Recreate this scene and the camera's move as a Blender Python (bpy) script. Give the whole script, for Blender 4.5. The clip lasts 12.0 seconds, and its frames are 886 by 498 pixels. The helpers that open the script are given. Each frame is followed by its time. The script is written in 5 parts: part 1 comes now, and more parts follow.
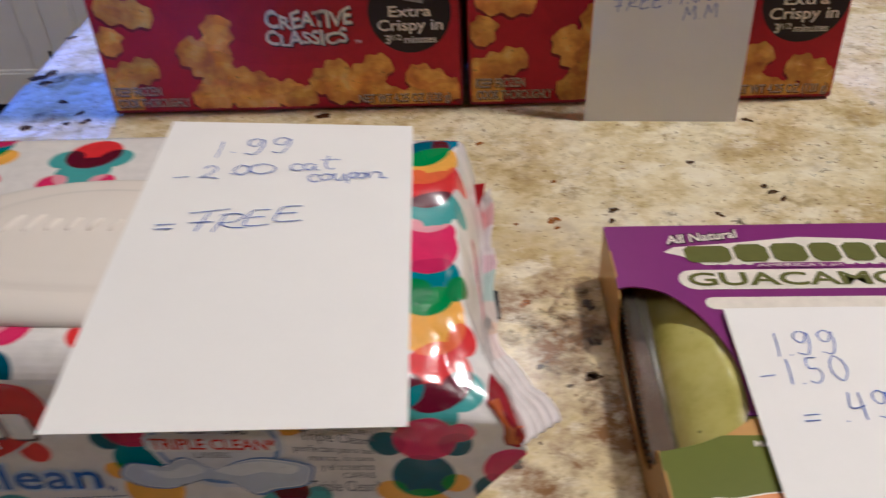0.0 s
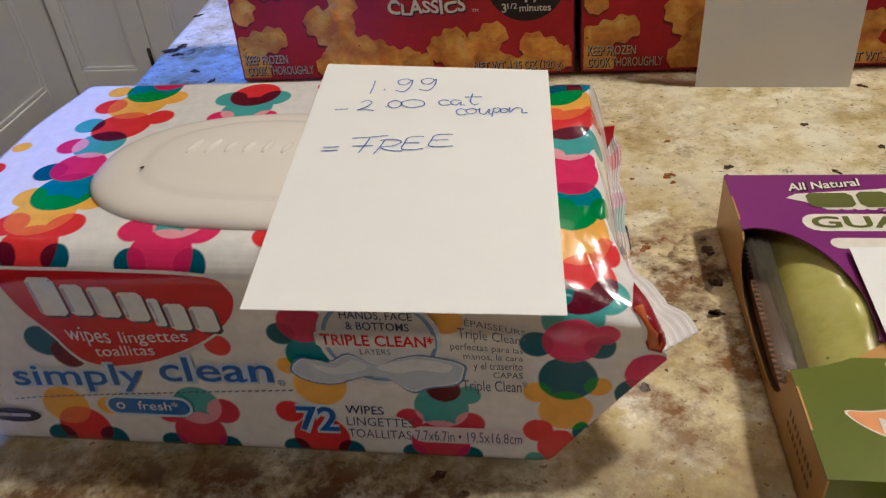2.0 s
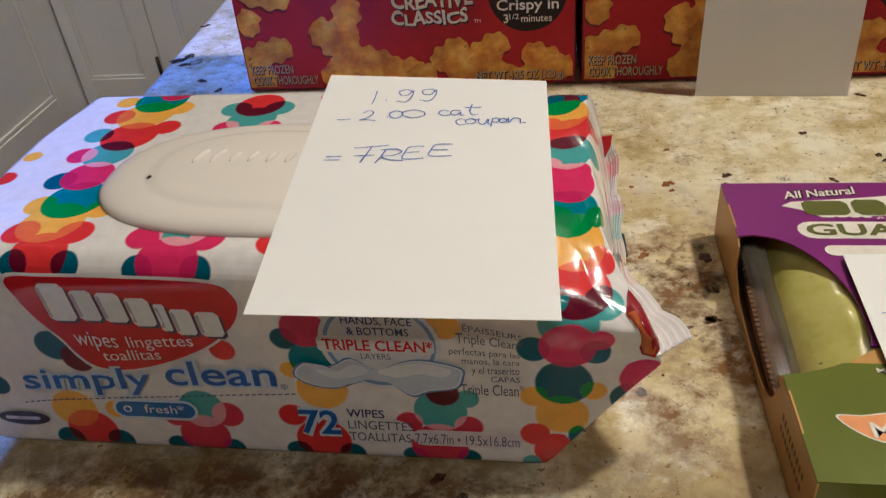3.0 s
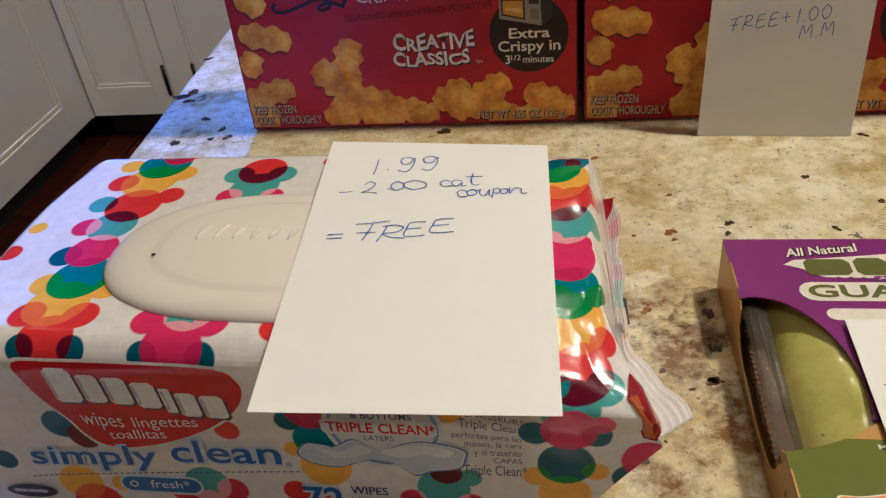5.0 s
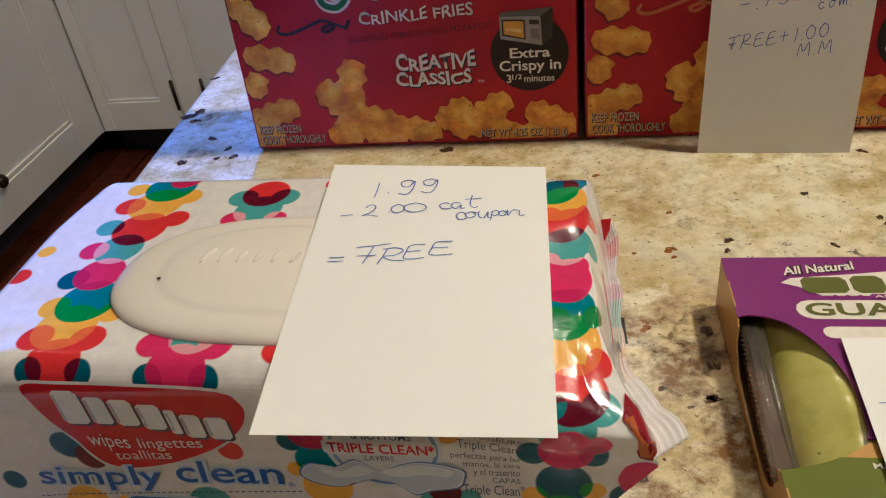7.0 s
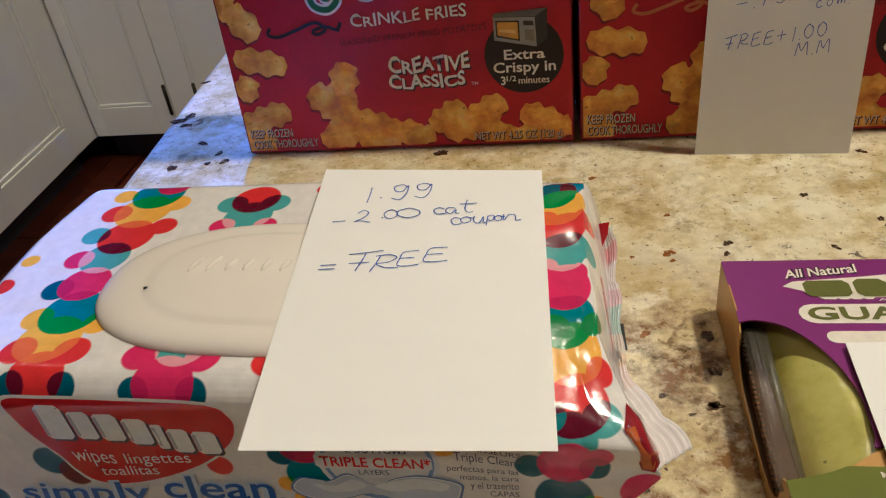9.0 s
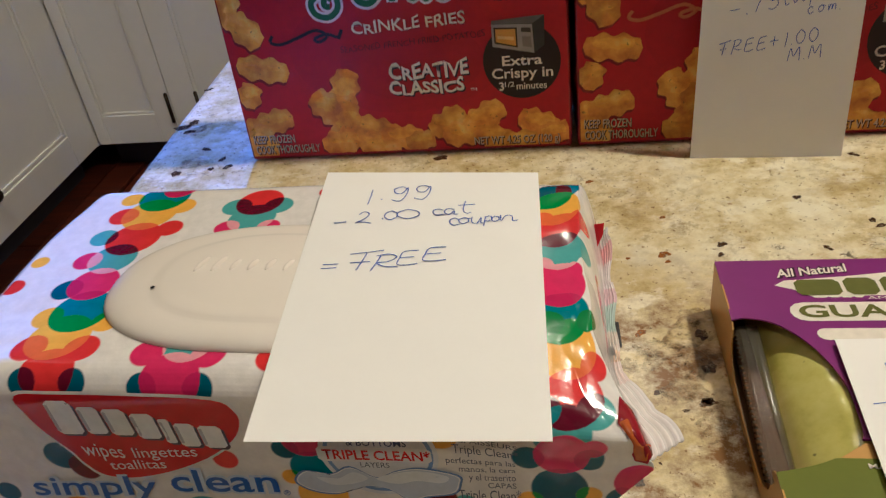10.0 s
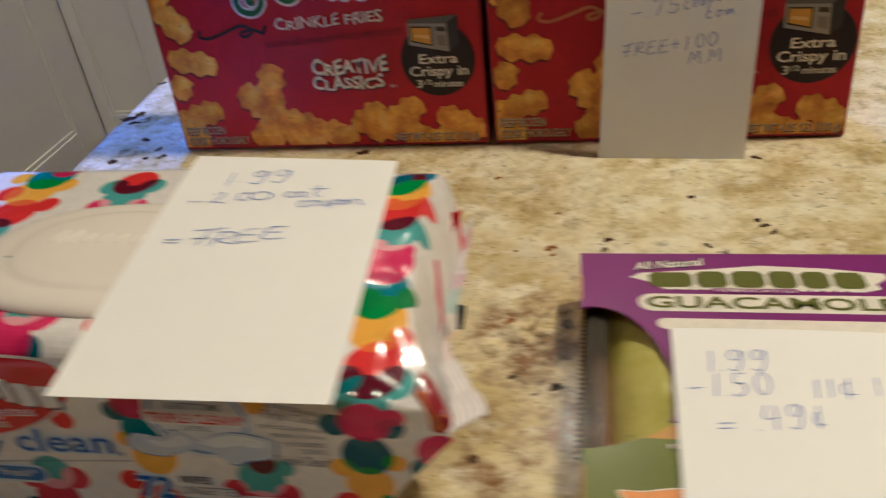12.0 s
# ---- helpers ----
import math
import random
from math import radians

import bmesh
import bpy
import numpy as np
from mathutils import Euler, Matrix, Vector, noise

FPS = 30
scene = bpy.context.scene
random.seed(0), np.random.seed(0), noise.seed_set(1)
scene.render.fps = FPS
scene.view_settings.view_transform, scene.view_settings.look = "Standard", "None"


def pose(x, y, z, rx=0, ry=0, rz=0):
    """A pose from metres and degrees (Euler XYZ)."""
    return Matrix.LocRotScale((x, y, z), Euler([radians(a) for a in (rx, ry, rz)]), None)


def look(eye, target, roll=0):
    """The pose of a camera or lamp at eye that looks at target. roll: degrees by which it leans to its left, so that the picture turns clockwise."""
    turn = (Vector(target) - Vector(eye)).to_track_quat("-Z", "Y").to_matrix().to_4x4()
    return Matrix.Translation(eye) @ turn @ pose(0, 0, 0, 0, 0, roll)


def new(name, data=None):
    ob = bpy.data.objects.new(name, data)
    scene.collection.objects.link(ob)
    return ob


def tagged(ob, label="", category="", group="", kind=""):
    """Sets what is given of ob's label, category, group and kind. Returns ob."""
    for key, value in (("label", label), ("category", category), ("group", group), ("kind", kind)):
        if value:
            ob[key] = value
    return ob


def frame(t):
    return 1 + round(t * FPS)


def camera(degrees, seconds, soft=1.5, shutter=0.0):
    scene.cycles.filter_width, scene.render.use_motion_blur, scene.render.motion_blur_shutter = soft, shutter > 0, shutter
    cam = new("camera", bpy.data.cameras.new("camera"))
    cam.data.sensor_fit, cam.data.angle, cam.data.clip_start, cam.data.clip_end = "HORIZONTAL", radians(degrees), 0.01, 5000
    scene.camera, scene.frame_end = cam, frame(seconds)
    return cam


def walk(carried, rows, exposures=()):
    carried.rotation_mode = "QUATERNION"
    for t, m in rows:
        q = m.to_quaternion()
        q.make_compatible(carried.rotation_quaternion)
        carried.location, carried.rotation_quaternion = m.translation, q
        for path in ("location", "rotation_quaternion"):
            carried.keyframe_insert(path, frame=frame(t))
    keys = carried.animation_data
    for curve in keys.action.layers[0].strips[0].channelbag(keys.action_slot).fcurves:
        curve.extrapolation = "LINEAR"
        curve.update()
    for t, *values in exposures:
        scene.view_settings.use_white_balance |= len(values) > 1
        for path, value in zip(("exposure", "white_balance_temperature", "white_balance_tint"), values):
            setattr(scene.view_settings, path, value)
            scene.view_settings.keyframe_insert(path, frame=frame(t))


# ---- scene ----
cam = camera(57.2, 12.0, soft=1.2, shutter=0.9)
PATH = [
    (0, (0.014, -0.39, 0.201), (-0.108, 1.201, -1.004), -3.4),
    (0.5, (0.002, -0.4, 0.207), (-0.195, 1.196, -0.983), -5.0),
    (1, (-0.005, -0.406, 0.208), (-0.239, 1.181, -0.987), -5.8),
    (1.5, (-0.008, -0.41, 0.203), (-0.271, 1.172, -0.993), -6.1),
    (2, (-0.005, -0.419, 0.194), (-0.301, 1.163, -0.992), -5.9),
    (2.5, (-0.003, -0.423, 0.195), (-0.316, 1.16, -0.985), -6.3),
    (3, (-0.002, -0.423, 0.197), (-0.315, 1.168, -0.974), -6.2),
    (3.5, (-0.003, -0.418, 0.2), (-0.31, 1.19, -0.949), -6.0),
    (3.7, (-0.003, -0.412, 0.208), (-0.306, 1.188, -0.953), -6.5),
    (5.5, (0.0, -0.408, 0.217), (-0.33, 1.176, -0.959), -7.0),
    (6, (-0.002, -0.405, 0.216), (-0.325, 1.18, -0.959), -7.0),
    (6.5, (-0.001, -0.406, 0.218), (-0.326, 1.181, -0.954), -7.2),
    (7, (0.003, -0.411, 0.222), (-0.345, 1.187, -0.93), -7.7),
    (9, (0.002, -0.405, 0.219), (-0.334, 1.199, -0.929), -7.9),
    (9.5, (0.003, -0.404, 0.219), (-0.34, 1.193, -0.934), -8.3),
    (10, (0.004, -0.412, 0.221), (-0.335, 1.201, -0.911), -8.1),
    (10.5, (0.004, -0.42, 0.223), (-0.332, 1.216, -0.878), -7.6),
    (11, (0.008, -0.421, 0.22), (-0.312, 1.217, -0.882), -7.6),
    (11.5, (0.016, -0.425, 0.218), (-0.309, 1.215, -0.88), -7.1),
    (12, (0.064, -0.418, 0.214), (-0.324, 1.2, -0.897), -7.4),
]
LIGHT = [(0.0, 0.49, 4500, 26), (1.5, 0.54, 4560, 21), (3.0, 0.54, 4640, 20), (6.5, 0.55, 4820, 18), (10.5, 0.55, 4850, 18), (12.0, 0.48, 4900, 17)]
walk(cam, [(t, look(eye, target, roll)) for t, eye, target, roll in PATH], LIGHT)

# ---- light ----
world = bpy.data.worlds.new("world")
scene.world = world
world.use_nodes = True
wn = world.node_tree
sky = wn.nodes.new("ShaderNodeTexSky")
sky.sky_type, sky.sun_disc = "NISHITA", False
SUN_UP, SUN_TURN = radians(38.0), radians(270)
sky.sun_elevation, sky.sun_rotation = SUN_UP, -SUN_TURN
wn.links.new(sky.outputs[0], wn.nodes["Background"].inputs[0])
wn.nodes["Background"].inputs[1].default_value = 0.12

sun = new("sun", bpy.data.lights.new("sun", "SUN"))
sun.data.energy, sun.data.angle, sun.data.color = 5.0, radians(0.5), (1.0, 0.95, 0.88)
SUN_FROM = Vector((-math.sin(SUN_TURN) * math.cos(SUN_UP), math.cos(SUN_TURN) * math.cos(SUN_UP), math.sin(SUN_UP)))
sun.matrix_world = look(SUN_FROM * 20, (0, 0, 0))

CEIL = 1.53
WARM = (1.0, 0.782, 0.42)
LAMPS = ((0.70, 0.13, 16.7, 180), (0.05, 1.22, 2.6, 180), (1.7, 1.2, 1.5, 180), (-1.30, 0.60, 4.0, 76), (0.10, -1.36, 4.5, 84))     # x, y, watts, beam in degrees; the two narrow beams are unseen added fills
for lx, ly, watts, beam in LAMPS:
    spot = new("downlight_glow", bpy.data.lights.new("downlight", "AREA"))
    spot.data.shape, spot.data.size, spot.data.energy, spot.data.color = "DISK", 0.12, watts, WARM
    spot.data.spread = radians(beam)
    spot.matrix_world = pose(lx, ly, CEIL - 0.012)

# daylight that comes in by the window in the north wall
WX0, WX1, WZ0, WZ1 = -0.76, -0.44, 0.08, 0.58
XW, XE, YS, YN = -2.25, 3.2, -2.6, 2.28        # inner faces of the four walls
daylight = new("window_daylight", bpy.data.lights.new("window_daylight", "AREA"))
daylight.data.shape, daylight.data.size, daylight.data.size_y = "RECTANGLE", WX1 - WX0 - 0.1, WZ1 - WZ0 - 0.1
daylight.data.energy, daylight.data.color, daylight.data.spread = 7.6, (0.13, 0.31, 1.0), radians(30)
daylight.matrix_world = look(((WX0 + WX1) / 2, YN + 0.015, (WZ0 + WZ1) / 2), (-0.32, 0.10, 0.0))


# ---- materials ----
def lin(r, g, b):
    return tuple((c / 12.92 if c <= 0.04045 else ((c + 0.055) / 1.055) ** 2.4) for c in (r / 255, g / 255, b / 255)) + (1.0,)


def material(name, rough=0.5, metal=0.0, coat=0.0):
    m = bpy.data.materials.new(name)
    m.use_nodes = True
    b = m.node_tree.nodes["Principled BSDF"]
    b.inputs["Roughness"].default_value, b.inputs["Metallic"].default_value = rough, metal
    b.inputs["Coat Weight"].default_value, b.inputs["Coat Roughness"].default_value = coat, 0.08
    return m, m.node_tree, b


def node(t, kind, **values):
    n = t.nodes.new(kind)
    for key, value in values.items():
        n.inputs[key].default_value = value
    return n


def coords(t, scale=(1, 1, 1), shift=(0, 0, 0)):
    c = t.nodes.new("ShaderNodeTexCoord")
    m = node(t, "ShaderNodeMapping", Scale=scale, Location=shift)
    t.links.new(c.outputs["Object"], m.inputs["Vector"])
    return m.outputs[0]


def noise_tex(t, at, scale, detail=6.0, rough=0.55):
    n = node(t, "ShaderNodeTexNoise", Scale=scale, Detail=detail, Roughness=rough)
    t.links.new(at, n.inputs["Vector"])
    return n.outputs["Fac"]


def ramp(t, fac, *stops):
    r = t.nodes.new("ShaderNodeValToRGB")
    while len(r.color_ramp.elements) < len(stops):
        r.color_ramp.elements.new(0.5)
    for e, (p, c) in zip(r.color_ramp.elements, stops):
        e.position, e.color = p, c
    t.links.new(fac, r.inputs[0])
    return r.outputs[0]


def mix(t, fac, a, b, blend="MIX"):
    m = t.nodes.new("ShaderNodeMix")
    m.data_type, m.blend_type = "RGBA", blend
    for slot, value in ((0, fac), (6, a), (7, b)):
        if isinstance(value, (int, float, tuple)):
            m.inputs[slot].default_value = value
        else:
            t.links.new(value, m.inputs[slot])
    return m.outputs[2]


def bump(t, b, height, strength=0.2, distance=0.001):
    n = node(t, "ShaderNodeBump", Strength=strength, Distance=distance)
    t.links.new(height, n.inputs["Height"])
    t.links.new(n.outputs[0], b.inputs["Normal"])


def plain(name, colour, rough=0.5, vary=0.08, scale=40.0, relief=0.1, distance=0.0004, metal=0.0, coat=0.0):
    """A surface of one colour with mottling at two scales and fine relief."""
    m, t, b = material(name, rough, metal, coat)
    at = coords(t)
    dark = tuple(c * (1 - vary) for c in colour[:3]) + (1,)
    light = tuple(min(1, c * (1 + vary)) for c in colour[:3]) + (1,)
    big = ramp(t, noise_tex(t, at, scale), (0.3, dark), (0.7, light))
    fine = noise_tex(t, at, scale * 9, 3)
    col = mix(t, 0.25, big, ramp(t, fine, (0.3, dark), (0.7, light)))
    t.links.new(col, b.inputs["Base Color"])
    bump(t, b, fine, relief, distance)
    return m


def granite_material():
    m, t, b = material("granite", 0.16)
    at = coords(t)
    white, black = (1, 1, 1, 1), (0, 0, 0, 1)
    cream = ramp(t, noise_tex(t, at, 24, 9, 0.68), (0.30, lin(140, 114, 64)), (0.40, lin(190, 168, 110)), (0.48, lin(222, 206, 158)), (0.56, lin(240, 230, 194)), (0.72, lin(247, 241, 218)))
    grain = ramp(t, noise_tex(t, at, 150, 6, 0.70), (0.30, lin(142, 118, 76)), (0.45, lin(204, 184, 136)), (0.56, lin(230, 216, 174)), (0.70, lin(244, 236, 210)))
    base = mix(t, 0.30, cream, grain)
    # pale quartz clouds
    quartz = ramp(t, noise_tex(t, coords(t, (1, 1.25, 1), (4.4, 0.9, 0)), 46, 7, 0.66), (0.52, black), (0.62, white))
    base = mix(t, mix(t, 0.70, black, quartz), base, lin(246, 239, 214))
    # tan mottles, gathered into drifts
    mottle = ramp(t, noise_tex(t, coords(t, (1, 1, 1), (5.2, 1.7, 0)), 95, 8, 0.74), (0.50, black), (0.62, white))
    where = ramp(t, noise_tex(t, coords(t, (1, 1, 1), (2.9, 8.1, 0)), 17, 5, 0.62), (0.42, black), (0.62, white))
    base = mix(t, mix(t, 0.62, black, mix(t, 1.0, mottle, where, "MULTIPLY")), base, lin(144, 118, 66))
    # rusty brown drifts with ragged edges
    drift = ramp(t, noise_tex(t, coords(t, (1, 1, 1), (0.37, 0.11, 0)), 13, 9, 0.72), (0.56, black), (0.68, white))
    ragged = ramp(t, noise_tex(t, at, 75, 7, 0.74), (0.42, black), (0.60, white))
    base = mix(t, mix(t, 0.75, black, mix(t, 1.0, drift, ragged, "MULTIPLY")), base, lin(128, 94, 50))
    # scattered rust grains
    rust = ramp(t, noise_tex(t, coords(t, (1, 1, 1), (3.9, 5.5, 0)), 210, 2, 0.5), (0.70, black), (0.75, white))
    base = mix(t, mix(t, 0.7, black, rust), base, lin(136, 88, 44))
    # one larger brown stain across the slab
    stain = node(t, "ShaderNodeTexGradient")
    stain.gradient_type = "SPHERICAL"
    t.links.new(coords(t, (17, 9.5, 9.5), (-0.64, 1.88, 0)), stain.inputs["Vector"])
    patchy = ramp(t, noise_tex(t, at, 48, 8, 0.72), (0.44, black), (0.60, white))
    base = mix(t, mix(t, 1.0, ramp(t, stain.outputs["Fac"], (0.0, black), (0.55, white)), patchy, "MULTIPLY"), base, lin(130, 94, 52))
    # brown stain before the wipes pack, with the pack's shade painted into it
    stain_and_shade = node(t, "ShaderNodeTexGradient")
    stain_and_shade.gradient_type = "SPHERICAL"
    t.links.new(coords(t, (4.6, 13, 13), (0.40, 4.06, 0)), stain_and_shade.inputs["Vector"])
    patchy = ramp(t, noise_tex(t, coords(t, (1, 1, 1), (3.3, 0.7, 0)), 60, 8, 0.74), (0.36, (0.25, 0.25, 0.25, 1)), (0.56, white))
    base = mix(t, mix(t, 1.0, ramp(t, stain_and_shade.outputs["Fac"], (0.0, black), (0.5, white)), patchy, "MULTIPLY"), base, lin(98, 72, 45))
    # dark mineral flecks, few and gathered
    flecks = ramp(t, noise_tex(t, at, 105, 5, 0.72), (0.60, black), (0.64, white))
    patch = ramp(t, noise_tex(t, coords(t, (1, 1, 1), (1.3, 2.2, 0)), 17, 4, 0.6), (0.50, black), (0.66, white))
    base = mix(t, mix(t, 1.0, flecks, patch, "MULTIPLY"), base, lin(60, 42, 30))
    small = ramp(t, noise_tex(t, coords(t, (1, 1, 1), (7.1, 3.3, 0)), 330, 3, 0.6), (0.63, black), (0.67, white))
    base = mix(t, mix(t, 0.7, black, small), base, lin(112, 78, 44))
    t.links.new(base, b.inputs["Base Color"])
    rough = ramp(t, noise_tex(t, at, 90, 4), (0.3, (0.14, 0.14, 0.14, 1)), (0.7, (0.28, 0.28, 0.28, 1)))
    t.links.new(rough, b.inputs["Roughness"])
    bump(t, b, noise_tex(t, at, 300, 3), 0.05, 0.0002)
    return m


def wood_floor_material():
    m, t, b = material("wood_floor", 0.35)
    at = coords(t, (2.2, 22, 22))
    col = ramp(t, noise_tex(t, at, 2.2, 7, 0.65), (0.3, lin(48, 20, 12)), (0.55, lin(86, 38, 22)), (0.75, lin(112, 56, 32)))
    info = t.nodes.new("ShaderNodeObjectInfo")
    tone = ramp(t, info.outputs["Random"], (0.0, (0.7, 0.7, 0.7, 1)), (1.0, (1.15, 1.1, 1.05, 1)))
    t.links.new(mix(t, 1.0, col, tone, "MULTIPLY"), b.inputs["Base Color"])
    bump(t, b, noise_tex(t, at, 6, 4), 0.15, 0.0006)
    return m


def print_material(name, rough=0.32, film=False):
    """Inks: the colour of each printed shape is stored on its faces; the stock under it gives the sheen."""
    m, t, b = material(name, rough, 0.0, 0.5 if film else 0.0)
    b.inputs["Specular IOR Level"].default_value = 0.35
    a = t.nodes.new("ShaderNodeAttribute")
    a.attribute_name = "ink"
    at = coords(t)
    speck = ramp(t, noise_tex(t, at, 260, 4), (0.3, (0.92, 0.92, 0.92, 1)), (0.7, (1.04, 1.04, 1.04, 1)))
    t.links.new(mix(t, 1.0, a.outputs["Color"], speck, "MULTIPLY"), b.inputs["Base Color"])
    bump(t, b, noise_tex(t, at, 150 if film else 500, 4, 0.6), 0.34 if film else 0.08, 0.0006 if film else 0.0002)
    return m


def potato_material():
    m, t, b = material("fries_picture", 0.5)
    at = coords(t)
    col = ramp(t, noise_tex(t, at, 90, 4, 0.55), (0.28, lin(190, 104, 12)), (0.44, lin(222, 146, 28)), (0.58, lin(240, 176, 48)), (0.72, lin(250, 206, 92)))
    herb = ramp(t, noise_tex(t, at, 420, 3, 0.5), (0.68, (0, 0, 0, 1)), (0.73, (1, 1, 1, 1)))
    a = t.nodes.new("ShaderNodeAttribute")
    a.attribute_name = "ink"
    col = mix(t, 1.0, col, a.outputs["Color"], "MULTIPLY")
    t.links.new(mix(t, mix(t, 0.6, (0, 0, 0, 1), herb), col, lin(70, 58, 22)), b.inputs["Base Color"])
    return m


def guacamole_material():
    m, t, b = material("guacamole", 0.34, 0.0, 1.0)
    at = coords(t)
    col = ramp(t, noise_tex(t, at, 60, 6, 0.6), (0.3, lin(172, 164, 64)), (0.5, lin(200, 193, 96)), (0.72, lin(214, 208, 126)))
    bits = ramp(t, noise_tex(t, at, 190, 3, 0.5), (0.70, (0, 0, 0, 1)), (0.75, (1, 1, 1, 1)))
    t.links.new(mix(t, mix(t, 0.7, (0, 0, 0, 1), bits), col, lin(62, 62, 20)), b.inputs["Base Color"])
    bump(t, b, noise_tex(t, at, 70, 3), 0.25, 0.0010)
    b.inputs["Coat Roughness"].default_value = 0.2
    return m


def seal_material():
    """Clear crimped plastic, grey where its ribs scatter light."""
    m, t, b = material("clear_seal", 0.16, 0.0, 0.8)
    at = coords(t)
    t.links.new(ramp(t, noise_tex(t, at, 130), (0.3, lin(64, 60, 52)), (0.7, lin(116, 110, 96))), b.inputs["Base Color"])
    b.inputs["Alpha"].default_value = 0.72
    bump(t, b, noise_tex(t, at, 400, 3), 0.3, 0.0005)
    return m


def glass_material():
    m, t, b = material("window_glass", 0.0)
    b.inputs["Base Color"].default_value = (1, 1, 1, 1)
    b.inputs["Transmission Weight"].default_value = 1.0
    b.inputs["IOR"].default_value = 1.1
    return m


def glow_material(name, colour, strength):
    m, t, b = material(name)
    b.inputs["Base Color"].default_value = colour
    b.inputs["Emission Color"].default_value = colour
    b.inputs["Emission Strength"].default_value = strength
    return m


GRANITE = granite_material()
FLOORING = wood_floor_material()
CABINET = plain("cabinet_paint", lin(226, 224, 218), 0.35, 0.03, 6, 0.06)
WALL_PAINT = plain("wall_paint", lin(132, 116, 90), 0.7, 0.04, 5, 0.15)
CEILING_PAINT = plain("ceiling_paint", lin(176, 164, 140), 0.8, 0.02, 5, 0.1)
TOE = plain("toe_kick_paint", lin(52, 52, 60), 0.5, 0.1, 10)
BRONZE = plain("dark_bronze", lin(52, 44, 38), 0.35, 0.2, 90, 0.2, metal=0.8)
PAPER = plain("index_card", lin(249, 246, 243), 0.75, 0.012, 60, 0.12, 0.0002)
INK = plain("blue_pen_ink", lin(60, 96, 190), 0.5, 0.25, 400)
FILM_PRINT = print_material("pack_print", 0.2, True)
BOARD_PRINT = print_material("carton_print", 0.5)
POTATO = potato_material()
RED_BOARD = plain("red_carton", lin(156, 15, 22), 0.36, 0.06, 30, 0.06, 0.0002, coat=0.1)
RAW_BOARD = plain("raw_carton", lin(150, 128, 100), 0.8, 0.1, 60, 0.2)
PURPLE_BOARD = plain("purple_carton", lin(128, 40, 122), 0.33, 0.06, 40, 0.06, 0.0002, coat=0.15)
GREEN_BOARD = plain("green_carton", lin(104, 112, 22), 0.30, 0.08, 40, 0.06, 0.0002, coat=0.25)
GOLD_BOARD = plain("gold_carton", lin(196, 150, 72), 0.36, 0.08, 50, 0.06, 0.0002, coat=0.1)
LID_PLASTIC = plain("lid_plastic", lin(243, 234, 223), 0.27, 0.02, 20, 0.04, 0.0002)
BLACK = plain("black_plastic", lin(24, 22, 22), 0.4, 0.2, 60)
GUAC = guacamole_material()
SEAL = seal_material()
GLASS = glass_material()
TRIM_WHITE = plain("trim_paint", lin(238, 236, 230), 0.4, 0.02, 8, 0.05)
LAMP_LENS = glow_material("downlight_lens", (1.0, 0.72, 0.45, 1), 6.0)


def mineral_material(name, dark, light, scale, low, high):
    """A crystal or stain with a grainy, broken edge: the pale stone shows between its grains."""
    m, t, b = material(name, 0.2)
    at = coords(t)
    t.links.new(ramp(t, noise_tex(t, at, scale * 1.7, 5, 0.65), (0.35, dark), (0.65, light)), b.inputs["Base Color"])
    t.links.new(ramp(t, noise_tex(t, at, scale, 6, 0.7), (low, (0, 0, 0, 1)), (high, (1, 1, 1, 1))), b.inputs["Alpha"])
    return m


MINERAL = mineral_material("dark_mineral", lin(44, 30, 22), lin(96, 70, 46), 420, 0.34, 0.46)
RUST = mineral_material("rust_mineral", lin(112, 64, 24), lin(172, 116, 56), 380, 0.34, 0.48)
STAIN = mineral_material("brown_stain", lin(92, 64, 34), lin(156, 124, 74), 130, 0.46, 0.72)


# ---- helpers for meshes ----
def part(name, bm, mat, parent=None, label="", smooth=False):
    me = bpy.data.meshes.new(name)
    bmesh.ops.recalc_face_normals(bm, faces=bm.faces)
    bm.to_mesh(me)
    bm.free()
    return link(name, me, mat, parent, label, smooth)


def link(name, me, mat, parent=None, label="", smooth=False):
    if mat:
        me.materials.append(mat)
    if smooth:
        me.polygons.foreach_set("use_smooth", [True] * len(me.polygons))
    ob = new(name, me)
    ob.parent = parent
    if label:
        tagged(ob, label)
    return ob


def thing(name, at, label, category, group="", kind=""):
    """An Empty at the base of a thing; its parts are modelled in world metres and hung under it."""
    ob = new(name)
    ob.empty_display_size = 0.02
    ob.location = at
    return tagged(ob, label, category, group, kind)


def hang(ob, parent):
    """Parents ob without moving it."""
    base, m = parent, Matrix.Identity(4)
    while base is not None:
        m = base.matrix_basis @ m if base.parent is None else base.matrix_parent_inverse @ base.matrix_basis @ m
        base = base.parent
    ob.parent = parent
    ob.matrix_parent_inverse = m.inverted()
    return ob


def put(name, bm, mat, parent=None, label="", smooth=False):
    ob = part(name, bm, mat, None, label, smooth)
    return hang(ob, parent) if parent else ob


def box(x0, x1, y0, y1, z0, z1, bevel=0.0, seg=2, bm=None):
    bm = bm or bmesh.new()
    r = bmesh.ops.create_cube(bm, size=1.0)
    bmesh.ops.scale(bm, vec=(x1 - x0, y1 - y0, z1 - z0), verts=r["verts"])
    bmesh.ops.translate(bm, vec=((x0 + x1) / 2, (y0 + y1) / 2, (z0 + z1) / 2), verts=r["verts"])
    if bevel:
        edges = list({e for v in r["verts"] for e in v.link_edges})
        bmesh.ops.bevel(bm, geom=edges, offset=bevel, segments=seg, profile=0.5, affect="EDGES")
    return bm


